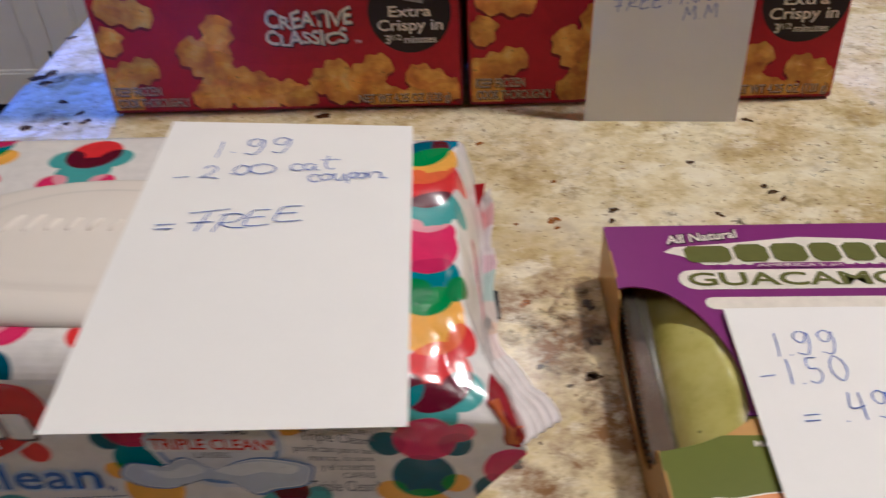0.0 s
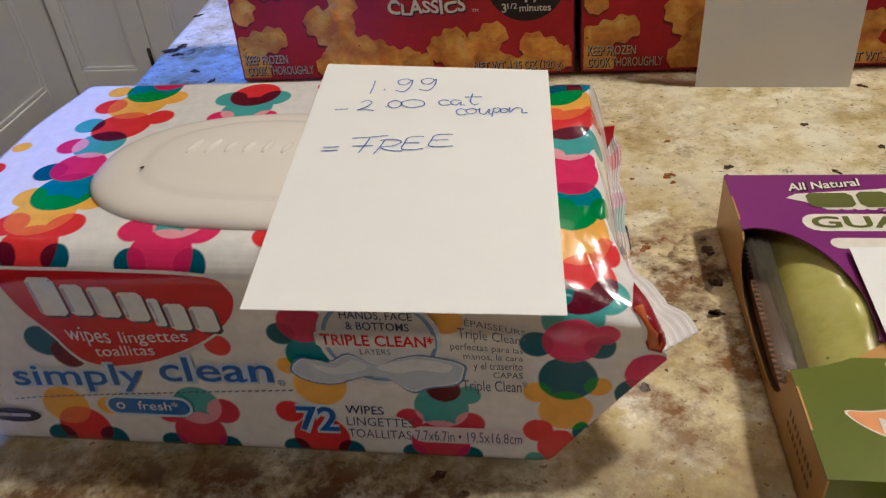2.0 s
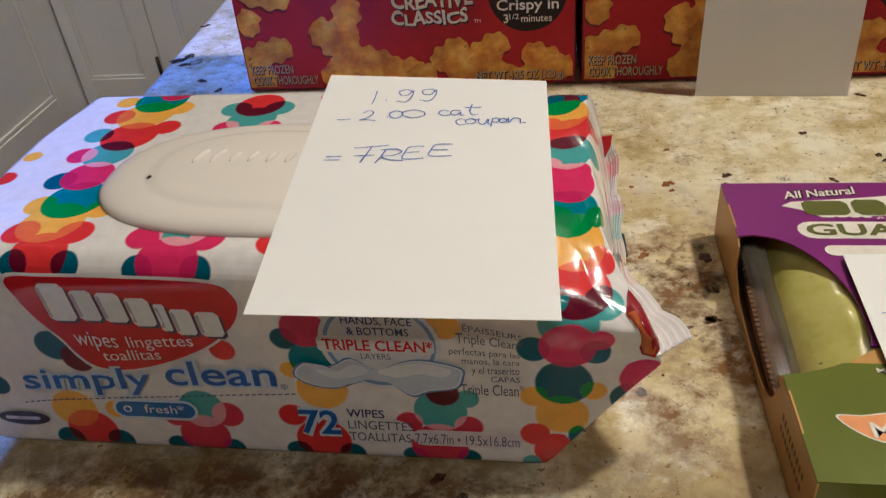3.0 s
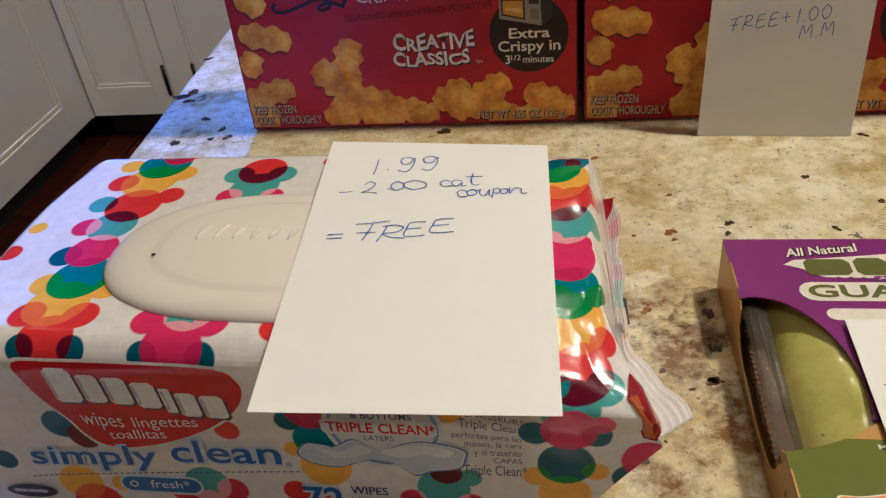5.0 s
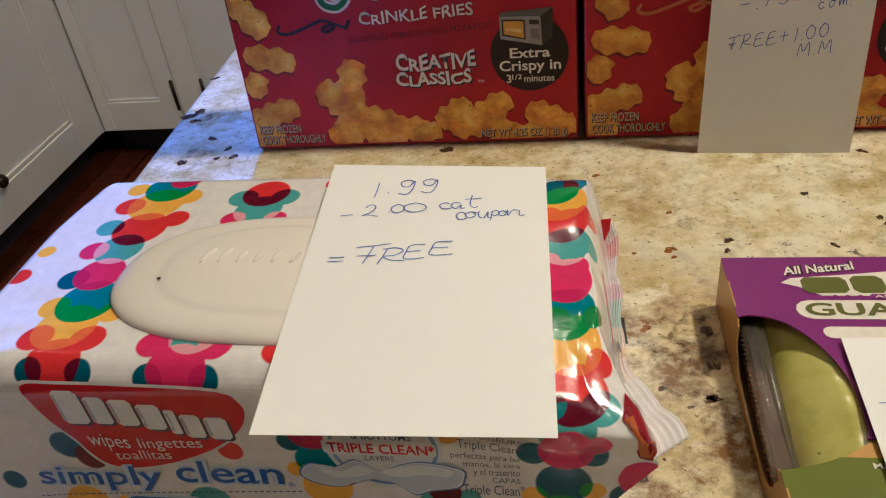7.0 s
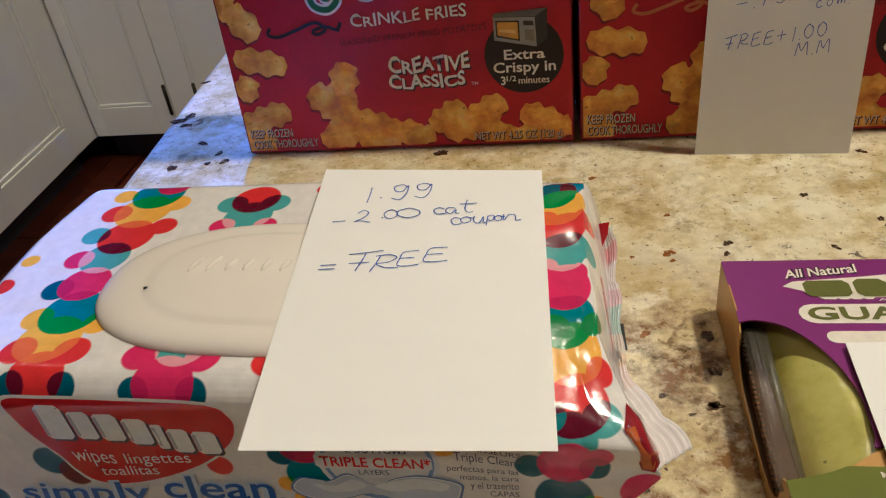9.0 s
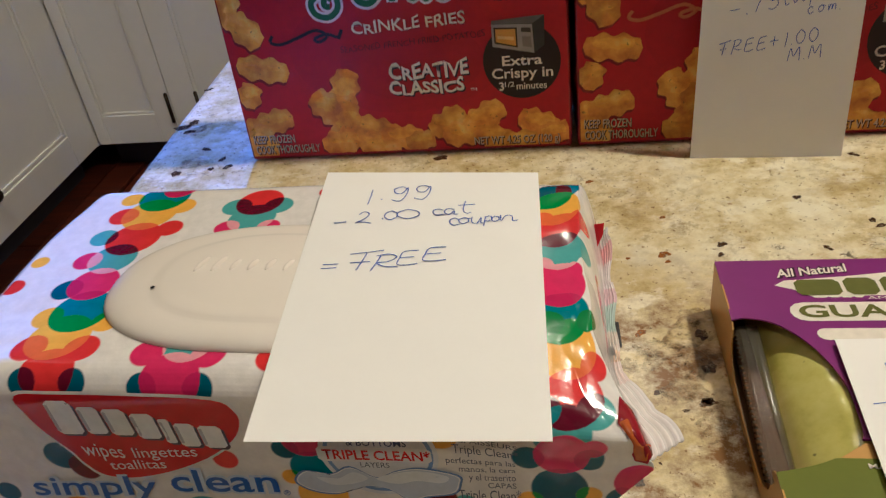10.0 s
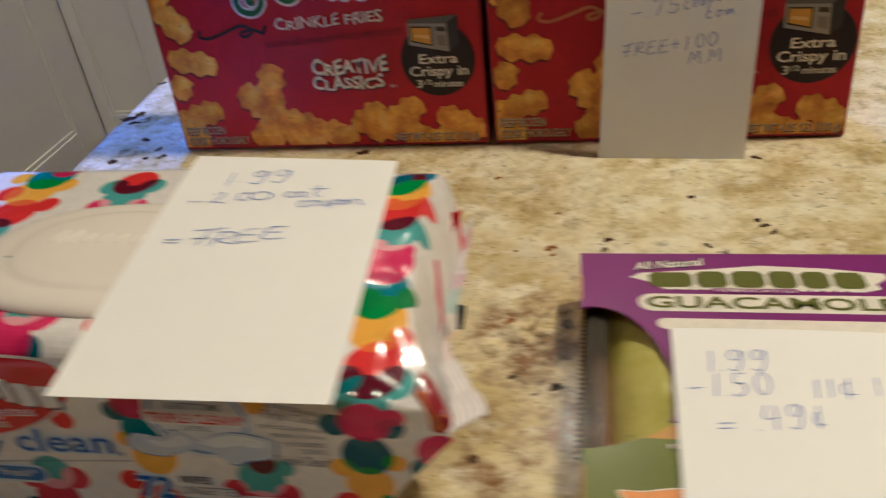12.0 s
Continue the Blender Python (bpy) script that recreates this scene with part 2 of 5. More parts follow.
def slab(outline, z0, z1, bevel=0.0, to=None):
    """An outline in the plane, given thickness; to() carries (a, b, c) into the world."""
    bm = bmesh.new()
    low = [bm.verts.new((a, b, z0)) for a, b in outline]
    high = [bm.verts.new((a, b, z1)) for a, b in outline]
    bm.faces.new(low[::-1])
    bm.faces.new(high)
    n = len(outline)
    for i in range(n):
        bm.faces.new((low[i], low[(i + 1) % n], high[(i + 1) % n], high[i]))
    if bevel:
        edges = [e for e in bm.edges if abs(e.verts[0].co.z - e.verts[1].co.z) < 1e-9]
        bmesh.ops.bevel(bm, geom=edges, offset=bevel, segments=3, profile=0.5, affect="EDGES")
    if to:
        for v in bm.verts:
            v.co = to(*v.co)
    return bm


def smooth_line(points, closed=False, steps=6):
    """A soft curve through a few points."""
    p = [np.array(q, float) for q in points]
    n = len(p)
    out = []
    for i in range(n if closed else n - 1):
        a, b = p[i], p[(i + 1) % n]
        before = p[i - 1] if closed or i > 0 else a
        after = p[(i + 2) % n] if closed or i + 2 < n else b
        for k in range(steps):
            s = k / steps
            out.append(0.5 * (2 * a + (b - before) * s + (2 * before - 5 * a + 4 * b - after) * s * s + (3 * a - before - 3 * b + after) * s ** 3))
    if not closed:
        out.append(p[-1])
    return [tuple(float(c) for c in q) for q in out]


def ink_mesh(name, shapes, to, mat, parent, label="", lift=0.0, step=0.0, rings=3, each=False):
    """Printed flat shapes on a surface: each is (outline, colour), later ones over earlier ones. to(a, b, h): the surface's point raised by h."""
    if each:
        for k, one in enumerate(shapes):
            ink_mesh(name, [one], to, mat, parent, label, lift + step * k, 0, rings)
        return None
    verts, faces, cols = [], [], []
    for k, (outline, colour) in enumerate(shapes):
        h = lift + step * k
        ca = sum(q[0] for q in outline) / len(outline)
        cb = sum(q[1] for q in outline) / len(outline)
        base, n = len(verts), len(outline)
        verts.append(to(ca, cb, h))
        for r in range(1, rings + 1):
            s = r / rings
            verts.extend(to(ca + (a - ca) * s, cb + (b - cb) * s, h) for a, b in outline)
        for i in range(n):
            j = (i + 1) % n
            faces.append((base, base + 1 + i, base + 1 + j))
            cols.append(colour)
            for r in range(rings - 1):
                p, q = base + 1 + r * n, base + 1 + (r + 1) * n
                faces.append((p + i, q + i, q + j, p + j))
                cols.append(colour)
    me = bpy.data.meshes.new(name)
    me.from_pydata([tuple(v) for v in verts], [], faces)
    layer = me.attributes.new("ink", "FLOAT_COLOR", "FACE")
    layer.data.foreach_set("color", [c for col in cols for c in col])
    ob = link(name, me, mat, None, label, True)
    return hang(ob, parent)


def lettering(text, a0, b0, wide, high, to, colour, parent, mat=None, heavy=0.0, slant=0.0, rise=0.0, lift=0.0002, name="lettering", label="", bounce=0.0):
    """Words in the built-in font, from (a0, b0) on a surface, fitted to a width and a height of capitals; rise: climb over the whole width; bounce: uneven, hand-drawn sizes."""
    cu = bpy.data.curves.new("words", "FONT")
    cu.body, cu.offset, cu.shear, cu.resolution_u = text, heavy, slant, 3
    ob = bpy.data.objects.new("words", cu)
    scene.collection.objects.link(ob)
    dg = bpy.context.evaluated_depsgraph_get()
    me = bpy.data.meshes.new_from_object(ob.evaluated_get(dg))
    bpy.data.objects.remove(ob)
    xs = [v.co.x for v in me.vertices]
    lo, hi = min(xs), max(xs)
    for v in me.vertices:
        s = (v.co.x - lo) / (hi - lo)
        k = s * len(text)
        tall = v.co.y / 0.73 * high * (1 + bounce * math.sin(2.6 * k)) + bounce * 0.5 * high * math.sin(1.7 * k + 1)
        v.co = to(a0 + (s + bounce * 0.10 * tall / high * math.sin(2.1 * k) / len(text) * 4) * wide, b0 + tall + rise * s, lift)
    layer = me.attributes.new("ink", "FLOAT_COLOR", "FACE")
    layer.data.foreach_set("color", list(colour) * len(me.polygons))
    me.materials.clear()
    return hang(link(name, me, mat or BOARD_PRINT, None, label), parent)


def disc(a, b, r, n=26, rb=None):
    rb = rb or r
    return [(a + r * math.cos(2 * math.pi * k / n), b + rb * math.sin(2 * math.pi * k / n)) for k in range(n)]


def pill(a0, a1, b0, b1, n=7, slant=0.0):
    r = min((b1 - b0) / 2, (a1 - a0) / 2)
    c = (b0 + b1) / 2
    pts = [(a1 - r + r * math.cos(t), c + (b1 - b0) / 2 * math.sin(t)) for t in np.linspace(-math.pi / 2, math.pi / 2, n)]
    pts += [(a0 + r + r * math.cos(t), c + (b1 - b0) / 2 * math.sin(t)) for t in np.linspace(math.pi / 2, 3 * math.pi / 2, n)]
    return [(float(x) + slant * float(y - b0), float(y)) for x, y in pts]


def block(a0, a1, b0, b1, slant=0.0, r=0.18):
    """A plain rounded block."""
    w, h = a1 - a0, b1 - b0
    c = min(w, h) * r
    raw = ((a0 + c, b0), (a1 - c, b0), (a1, b0 + c), (a1, b1 - c), (a1 - c, b1), (a0 + c, b1), (a0, b1 - c), (a0, b0 + c))
    return [(x + slant * (y - b0), y) for x, y in raw]


def overlap(p, q):
    """Where two convex outlines overlap."""
    out = list(p)
    for i in range(len(q)):
        (ax, ay), (bx, by) = q[i], q[(i + 1) % len(q)]
        side = lambda s: (bx - ax) * (s[1] - ay) - (by - ay) * (s[0] - ax)
        src, out = out, []
        for k in range(len(src)):
            c, d = src[k], src[(k + 1) % len(src)]
            sc, sd = side(c), side(d)
            if sc >= 0:
                out.append(c)
            if (sc >= 0) != (sd >= 0):
                f = sc / (sc - sd)
                out.append((c[0] + (d[0] - c[0]) * f, c[1] + (d[1] - c[1]) * f))
        if len(out) < 3:
            return None
    return out


def ribbon(points, half, colour, steps=6):
    """A painted stroke of even width, as short joined quads."""
    line = smooth_line(points, False, steps)
    left, right = [], []
    for i, (x, y) in enumerate(line):
        px, py = line[max(0, i - 1)]
        qx, qy = line[min(len(line) - 1, i + 1)]
        d = math.hypot(qx - px, qy - py) or 1
        nx, ny = -(qy - py) / d * half, (qx - px) / d * half
        left.append((x + nx, y + ny))
        right.append((x - nx, y - ny))
    return [([left[i], left[i + 1], right[i + 1], right[i]], colour) for i in range(len(line) - 1)]


# pen strokes of the handwriting, in a box one high
STROKES = {
    "1": [[(0.30, 1.0), (0.28, 0.5), (0.22, 0.0)]],
    ".": [[(0.10, 0.05), (0.16, 0.02)]],
    "9": [[(0.50, 0.86), (0.32, 1.0), (0.08, 0.84), (0.14, 0.56), (0.36, 0.56), (0.52, 0.94), (0.50, 0.45), (0.32, 0.03), (0.04, 0.10)]],
    "-": [[(0.05, 0.40), (0.55, 0.44)]],
    "2": [[(0.06, 0.74), (0.26, 1.0), (0.44, 0.78), (0.28, 0.36), (0.0, 0.06), (0.18, 0.13), (0.58, 0.02)]],
    "0": [[(0.32, 1.0), (0.10, 0.7), (0.08, 0.3), (0.30, 0.0), (0.55, 0.3), (0.54, 0.75), (0.30, 1.0)]],
    "5": [[(0.50, 1.0), (0.16, 0.96), (0.14, 0.58), (0.42, 0.56), (0.48, 0.25), (0.26, 0.0), (0.04, 0.10)]],
    "7": [[(0.04, 0.92), (0.52, 1.0), (0.34, 0.5), (0.22, 0.0)]],
    "4": [[(0.16, 1.0), (0.06, 0.45), (0.52, 0.50)], [(0.46, 0.98), (0.40, 0.0)]],
    "=": [[(0.05, 0.55), (0.52, 0.60)], [(0.02, 0.25), (0.50, 0.30)]],
    "+": [[(0.04, 0.48), (0.56, 0.52)], [(0.32, 0.85), (0.28, 0.15)]],
    "F": [[(0.36, 0.84), (0.30, 0.5), (0.20, 0.0)], [(0.0, 0.80), (0.34, 0.88), (0.72, 1.0)], [(0.04, 0.36), (0.46, 0.42)]],
    "R": [[(0.20, 0.90), (0.12, 0.45), (0.02, 0.0)], [(0.10, 0.90), (0.40, 1.0), (0.58, 0.84), (0.40, 0.56), (0.14, 0.46), (0.34, 0.26), (0.64, 0.24)]],
    "E": [[(0.58, 0.98), (0.20, 0.88), (0.10, 0.45), (0.06, 0.06), (0.30, 0.02), (0.60, 0.12)], [(0.12, 0.48), (0.48, 0.56)]],
    "M": [[(0.04, 0.0), (0.16, 0.95), (0.34, 0.35), (0.60, 1.0), (0.66, 0.0)]],
    "c": [[(0.42, 0.52), (0.22, 0.62), (0.06, 0.36), (0.20, 0.04), (0.48, 0.14)]],
    "a": [[(0.42, 0.54), (0.16, 0.60), (0.06, 0.26), (0.24, 0.04), (0.42, 0.40), (0.42, 0.08), (0.56, 0.10)]],
    "t": [[(0.26, 1.0), (0.20, 0.3), (0.34, 0.02), (0.50, 0.12)], [(0.0, 0.66), (0.62, 0.76)]],
    "o": [[(0.26, 0.62), (0.06, 0.36), (0.20, 0.04), (0.44, 0.26), (0.38, 0.58), (0.24, 0.60), (0.58, 0.50)]],
    "u": [[(0.06, 0.58), (0.06, 0.16), (0.26, 0.04), (0.42, 0.56), (0.42, 0.12), (0.56, 0.10)]],
    "p": [[(0.10, 0.56), (0.02, -0.45)], [(0.08, 0.42), (0.30, 0.62), (0.44, 0.34), (0.24, 0.08), (0.08, 0.16)]],
    "n": [[(0.04, 0.56), (0.06, 0.06), (0.20, 0.52), (0.40, 0.50), (0.42, 0.08), (0.58, 0.16)]],
    "m": [[(0.04, 0.56), (0.06, 0.06), (0.18, 0.52), (0.30, 0.46), (0.30, 0.10), (0.42, 0.52), (0.56, 0.44), (0.58, 0.06)]],
    "s": [[(0.40, 0.56), (0.14, 0.52), (0.30, 0.30), (0.34, 0.06), (0.04, 0.06)]],
    "|": [[(0.20, 0.9), (0.14, 0.1)]],
    "q": [[(0.30, 0.7), (0.10, 0.5), (0.14, 0.2), (0.40, 0.16)], [(0.30, 0.9), (0.22, 0.0)]],
}


def handwriting(lines, to, parent, pen=0.00038):
    """Pen strokes on a card's face: lines (text, a, b, width, height, climb), or single signs with the box they fill (sign, a0, b0, a1, b1)."""
    rnd = random.Random(7)

    def stroke_quads(pts, verts, faces):
        base = len(verts)
        for i, (x, y) in enumerate(pts):
            px, py = pts[max(0, i - 1)]
            qx, qy = pts[min(len(pts) - 1, i + 1)]
            d = math.hypot(qx - px, qy - py) or 1
            w = pen * (0.8 + 0.35 * rnd.random()) / 2
            nx, ny = -(qy - py) / d * w, (qx - px) / d * w
            verts.extend((to(x + nx, y + ny, 0.00012), to(x - nx, y - ny, 0.00012)))
            if i:
                s = base + 2 * i
                faces.append((s - 2, s - 1, s + 1, s))

    def written(verts, faces):
        me = bpy.data.meshes.new("handwriting")
        me.from_pydata([tuple(v) for v in verts], [], faces)
        hang(link("handwriting", me, INK, None, "blue ballpoint handwriting"), parent)

    for line in lines:
        verts, faces = [], []
        if len(line) == 5:
            sign, a0, b0, a1, b1 = line
            curves = [smooth_line(stroke, False, 6) for stroke in STROKES[sign]]
            xs, ys = [p[0] for c in curves for p in c], [p[1] for c in curves for p in c]
            wide, high = max(1e-6, max(xs) - min(xs)), max(1e-6, max(ys) - min(ys))
            for c in curves:
                stroke_quads([(a0 + (a1 - a0) * (x - min(xs)) / wide, b1 + (b0 - b1) * (y - min(ys)) / high) for x, y in c], verts, faces)
            written(verts, faces)
            continue
        text, a0, b0, wide, high, climb = line
        sizes = [0.42 if ch in ".|" else 0.62 if ch in "1" else 1.0 for ch in text]
        pitch = wide / sum(sizes)
        for k, ch in enumerate(text):
            begin = sum(sizes[:k])
            verts, faces = [], []
            for stroke in STROKES[ch]:
                j = rnd.uniform(-0.03, 0.03)
                stroke_quads([(a0 + pitch * (begin + 1.28 * x), b0 + high * (y + j) + climb * (k + x) / len(text)) for x, y in smooth_line(stroke, False, 5)], verts, faces)
            written(verts, faces)


def section_table():
    """Arc length, y and z round the pack: front from the bottom up, top, back, underside."""
    y0, y1, z0, z1, r, rb = -0.263, -0.153, 0.0005, 0.074, 0.009, 0.006
    pts = []
    def arc(cy, cz, rad, a0, a1, n=9):
        for k in range(n + 1):
            a = math.radians(a0 + (a1 - a0) * k / n)
            pts.append((cy + rad * math.cos(a), cz + rad * math.sin(a)))
    arc(y0 + rb, z0 + rb, rb, 225, 180, 5)
    arc(y0 + r, z1 - r, r, 180, 90)
    arc(y1 - r, z1 - r, r, 90, 0)
    arc(y1 - rb, z0 + rb, rb, 0, -90)
    pts.append((y0 + rb, z0))
    arc(y0 + rb, z0 + rb, rb, 270, 225, 5)
    p = np.array(pts)
    s = np.concatenate(([0], np.cumsum(np.hypot(*np.diff(p, axis=0).T))))
    return s, p[:, 0], p[:, 1]


SEC_S, SEC_Y, SEC_Z = section_table()
GIRTH = float(SEC_S[-1])
X_L, X_R = -0.212, 0.0205          # where the film meets the two end seals
MID_Z = 0.040


def ease(t):
    t = min(1.0, max(0.0, t))
    return t * t * (3 - 2 * t)



def end_reach(y):
    """How far the right end's film reaches out: a pointed corner in front, drawn in behind it."""
    return 0.54 + 0.50 * ease((-0.228 - y) / 0.030)


def pack_point(u, v):
    """A point of the pack's film: u along its length, v round its girth."""
    v = v % GIRTH
    y = float(np.interp(v, SEC_S, SEC_Y))
    z = float(np.interp(v, SEC_S, SEC_Z))
    e = min(1.0, max(0.0, (u + 0.012) / (X_R + 0.012)))
    start = -0.184 + 0.006 * ease((y + 0.195) / 0.045)
    f = min(1.0, max(0.0, (start - u) / (start - X_L)))
    low, top = z < MID_Z, z > 0.072
    if not low:
        z -= 0.0035 * ease((u + 0.10) / 0.10) * (z - MID_Z) / 0.034
        near = ease((-0.185 - y) / 0.04)
        z -= (0.0085 * near * ease((u + 0.019) / 0.040) + 0.0105 * ease((-0.222 - y) / 0.045) * ease((u + 0.035) / 0.03)) * (z - MID_Z) / 0.034
    z = MID_Z + (z - MID_Z) * (1 - 0.95 * f ** 1.4)
    # at the right end the film folds in under a slanting crease below, and over a steeper one above
    lowest, highest = (MID_Z - 0.0012) * e, MID_Z + 0.0012 + 0.034 * (1 - e ** 3)
    turned = max(0.0, lowest - z) + max(0.0, z - highest)
    z = min(max(z, lowest), highest)
    inward = -1 if y > -0.208 else 1
    y += inward * min(0.55 * turned, 0.016)
    y = -0.208 + (y + 0.208) * (1 - 0.05 * e ** 2 - 0.1 * f ** 2)
    if y < -0.215 and z < MID_Z:
        y -= 0.0040 * ease((MID_Z - z) / MID_Z) * (1 - e)
    # the far part of the end seal sits further in than the near part
    x = u if u < 0 else u * end_reach(y)
    # slack film: soft swell on the top, creases that grow towards the ends
    a = math.sin(math.pi * min(1, max(0, (u + 0.19) / 0.2)))
    if top:
        z += 0.0008 * a * math.sin(math.pi * min(1, max(0, (y + 0.263) / 0.11)))
    w = 0.00022 + 0.0016 * e * (1 - 0.6 * e) + 0.0009 * f
    n1 = noise.noise(Vector((u * 55, v * 70, 3.1))) + 0.6 * abs(noise.noise(Vector((u * 90, v * 60, 7.7))))
    w += 0.0007 * ease((-0.140 - u) / 0.03) * ease((-0.235 - y) / 0.02)
    w += 0.0005 * ease((u + 0.03) / 0.03) * ease((-0.19 - y) / 0.03)
    w += 0.0003 * ease(1 - abs(u + 0.062) / 0.03) * ease(1 - abs(z - 0.013) / 0.012)
    if z < 0.004:
        n1 = 0
    x += 0.5 * w * n1 * e
    y -= w * n1 * 0.7
    z += w * n1
    return x, y, z


# ---- the kitchen ----
FLOOR_Z = -0.91


def structure(name, bm, mat, label, category):
    return tagged(part(name, bm, mat), label, category, kind="structure")


floor = structure("floor", box(XW, XE, YS, YN, FLOOR_Z - 0.08, FLOOR_Z - 0.012), FLOORING, "dark red-brown hardwood floor", "floor")
structure("ceiling", box(XW, XE, YS, YN, CEIL, CEIL + 0.1), CEILING_PAINT, "plain cream ceiling with recessed lights", "ceiling")
structure("wall_west", box(XW - 0.12, XW, YS, YN, FLOOR_Z, CEIL), WALL_PAINT, "plain beige wall", "wall")
structure("wall_east", box(XE, XE + 0.12, YS, YN, FLOOR_Z, CEIL), WALL_PAINT, "plain beige wall", "wall")


def wall_with_window(name, y0, y1, wx0, wx1, wz0, wz1, label):
    bm = box(XW - 0.12, wx0, y0, y1, FLOOR_Z, CEIL)
    box(wx1, XE + 0.12, y0, y1, FLOOR_Z, CEIL, bm=bm)
    box(wx0, wx1, y0, y1, FLOOR_Z, wz0, bm=bm)
    box(wx0, wx1, y0, y1, wz1, CEIL, bm=bm)
    structure(name, bm, WALL_PAINT, label, "wall")


def window(name, inner, out, wx0, wx1, wz0, wz1, bar_x, bar_z):
    """A white frame with glazing bars and one pane; out: +1 or -1, the way to the outside."""
    ys = lambda p, q: sorted((inner + out * p, inner + out * q))
    unit = tagged(thing(name, (wx0, inner, wz0), "white window with glazing bars", "window"), kind="structure")
    bm = box(wx0, wx0 + 0.05, *ys(0.02, 0.08), wz0, wz1, 0.004)
    box(wx1 - 0.05, wx1, *ys(0.02, 0.08), wz0, wz1, 0.004, bm=bm)
    box(wx0 + 0.05, wx1 - 0.05, *ys(0.02, 0.08), wz0, wz0 + 0.05, 0.004, bm=bm)
    box(wx0 + 0.05, wx1 - 0.05, *ys(0.02, 0.08), wz1 - 0.05, wz1, 0.004, bm=bm)
    put("window_frame", bm, TRIM_WHITE, unit)
    put("glazing_bar", box(wx0 + 0.05, wx1 - 0.05, *ys(0.04, 0.06), bar_z - 0.01, bar_z + 0.01), TRIM_WHITE, unit)
    put("glazing_bar", box(bar_x - 0.008, bar_x + 0.008, *ys(0.062, 0.078), wz0 + 0.05, wz1 - 0.05), TRIM_WHITE, unit)
    pane = put("pane", box(wx0 + 0.05, wx1 - 0.05, *ys(0.050, 0.053), wz0 + 0.05, wz1 - 0.05), GLASS, unit)
    pane.visible_shadow = False


structure("wall_south", box(XW - 0.12, XE + 0.12, YS - 0.12, YS, FLOOR_Z, CEIL), WALL_PAINT, "plain beige wall", "wall")
wall_with_window("wall_north", YN, YN + 0.12, WX0, WX1, WZ0, WZ1, "beige wall with a window over the counter")
window("window_1", YN, 1, WX0, WX1, WZ0, WZ1, -0.72, 0.36)
structure("ground", box(-300, 300, YN + 2, 400, FLOOR_Z - 0.6, FLOOR_Z - 0.5), plain("lawn", lin(70, 90, 44), 0.9, 0.3, 2), "lawn outside the windows", "ground")

# every lamp gets a fitting, the two added fill lamps as well
for lx, ly, watts, beam in LAMPS:
    lamp = thing("ceiling_light", (lx, ly, CEIL), "round recessed ceiling downlight, lit warm; the two narrow-beam ones are added fills", "ceiling light", "recessed ceiling lights")
    bm = bmesh.new()
    prof = ((0.062, -0.003), (0.085, -0.004), (0.088, 0.0), (0.062, 0.004))
    rows = [[bm.verts.new((lx + r * math.cos(a), ly + r * math.sin(a), CEIL + h)) for a in np.linspace(0, 2 * math.pi, 33)[:-1]] for r, h in prof]
    for p, q in zip(rows, rows[1:]):
        for i in range(32):
            bm.faces.new((p[i], p[(i + 1) % 32], q[(i + 1) % 32], q[i]))
    put("trim_ring", bm, TRIM_WHITE, lamp, smooth=True)
    bm = bmesh.new()
    bmesh.ops.create_circle(bm, cap_ends=True, segments=32, radius=0.062)
    bmesh.ops.translate(bm, vec=(lx, ly, CEIL - 0.002), verts=bm.verts)
    put("lens", bm, LAMP_LENS, lamp)


def shaker_door(x0, x1, z0, z1, y, parent, left=0.08, right=0.061, low=0.092, high=0.07):
    """A framed door facing the island: a recessed panel with raised stiles, rails and a bead round it."""
    a, b, c, d = x0 + left, x1 - right, z0 + low, z1 - high
    door = put("door", box(a, b, y + 0.010, y + 0.018, c, d), CABINET, parent)
    for p, q in ((x0, a), (b, x1)):
        put("stile", box(p, q, y, y + 0.02, z0, z1, 0.002), CABINET, door)
    for p, q in ((z0, c), (d, z1)):
        put("rail", box(a, b, y, y + 0.02, p, q, 0.002), CABINET, door)
    w = 0.010
    bm = bmesh.new()
    for p, q, r, t in ((a, b, c, c + w), (a, b, d - w, d), (a, a + w, c + w, d - w), (b - w, b, c + w, d - w)):
        box(p, q, y + 0.004, y + 0.0095, r, t, 0.003, bm=bm)
    put("bead", bm, CABINET, door)
    return door


def hinge_barrel(x, y, z0, z1, parent):
    bm = bmesh.new()
    bmesh.ops.create_cone(bm, cap_ends=True, segments=14, radius1=0.0052, radius2=0.0052, depth=z1 - z0)
    bmesh.ops.bevel(bm, geom=[e for e in bm.edges if abs(e.verts[0].co.z - e.verts[1].co.z) < 1e-6], offset=0.002, segments=2, affect="EDGES")
    bmesh.ops.translate(bm, vec=(x, y, (z0 + z1) / 2), verts=bm.verts)
    return put("hinge", bm, BRONZE, parent, "dark bronze hinge", True)


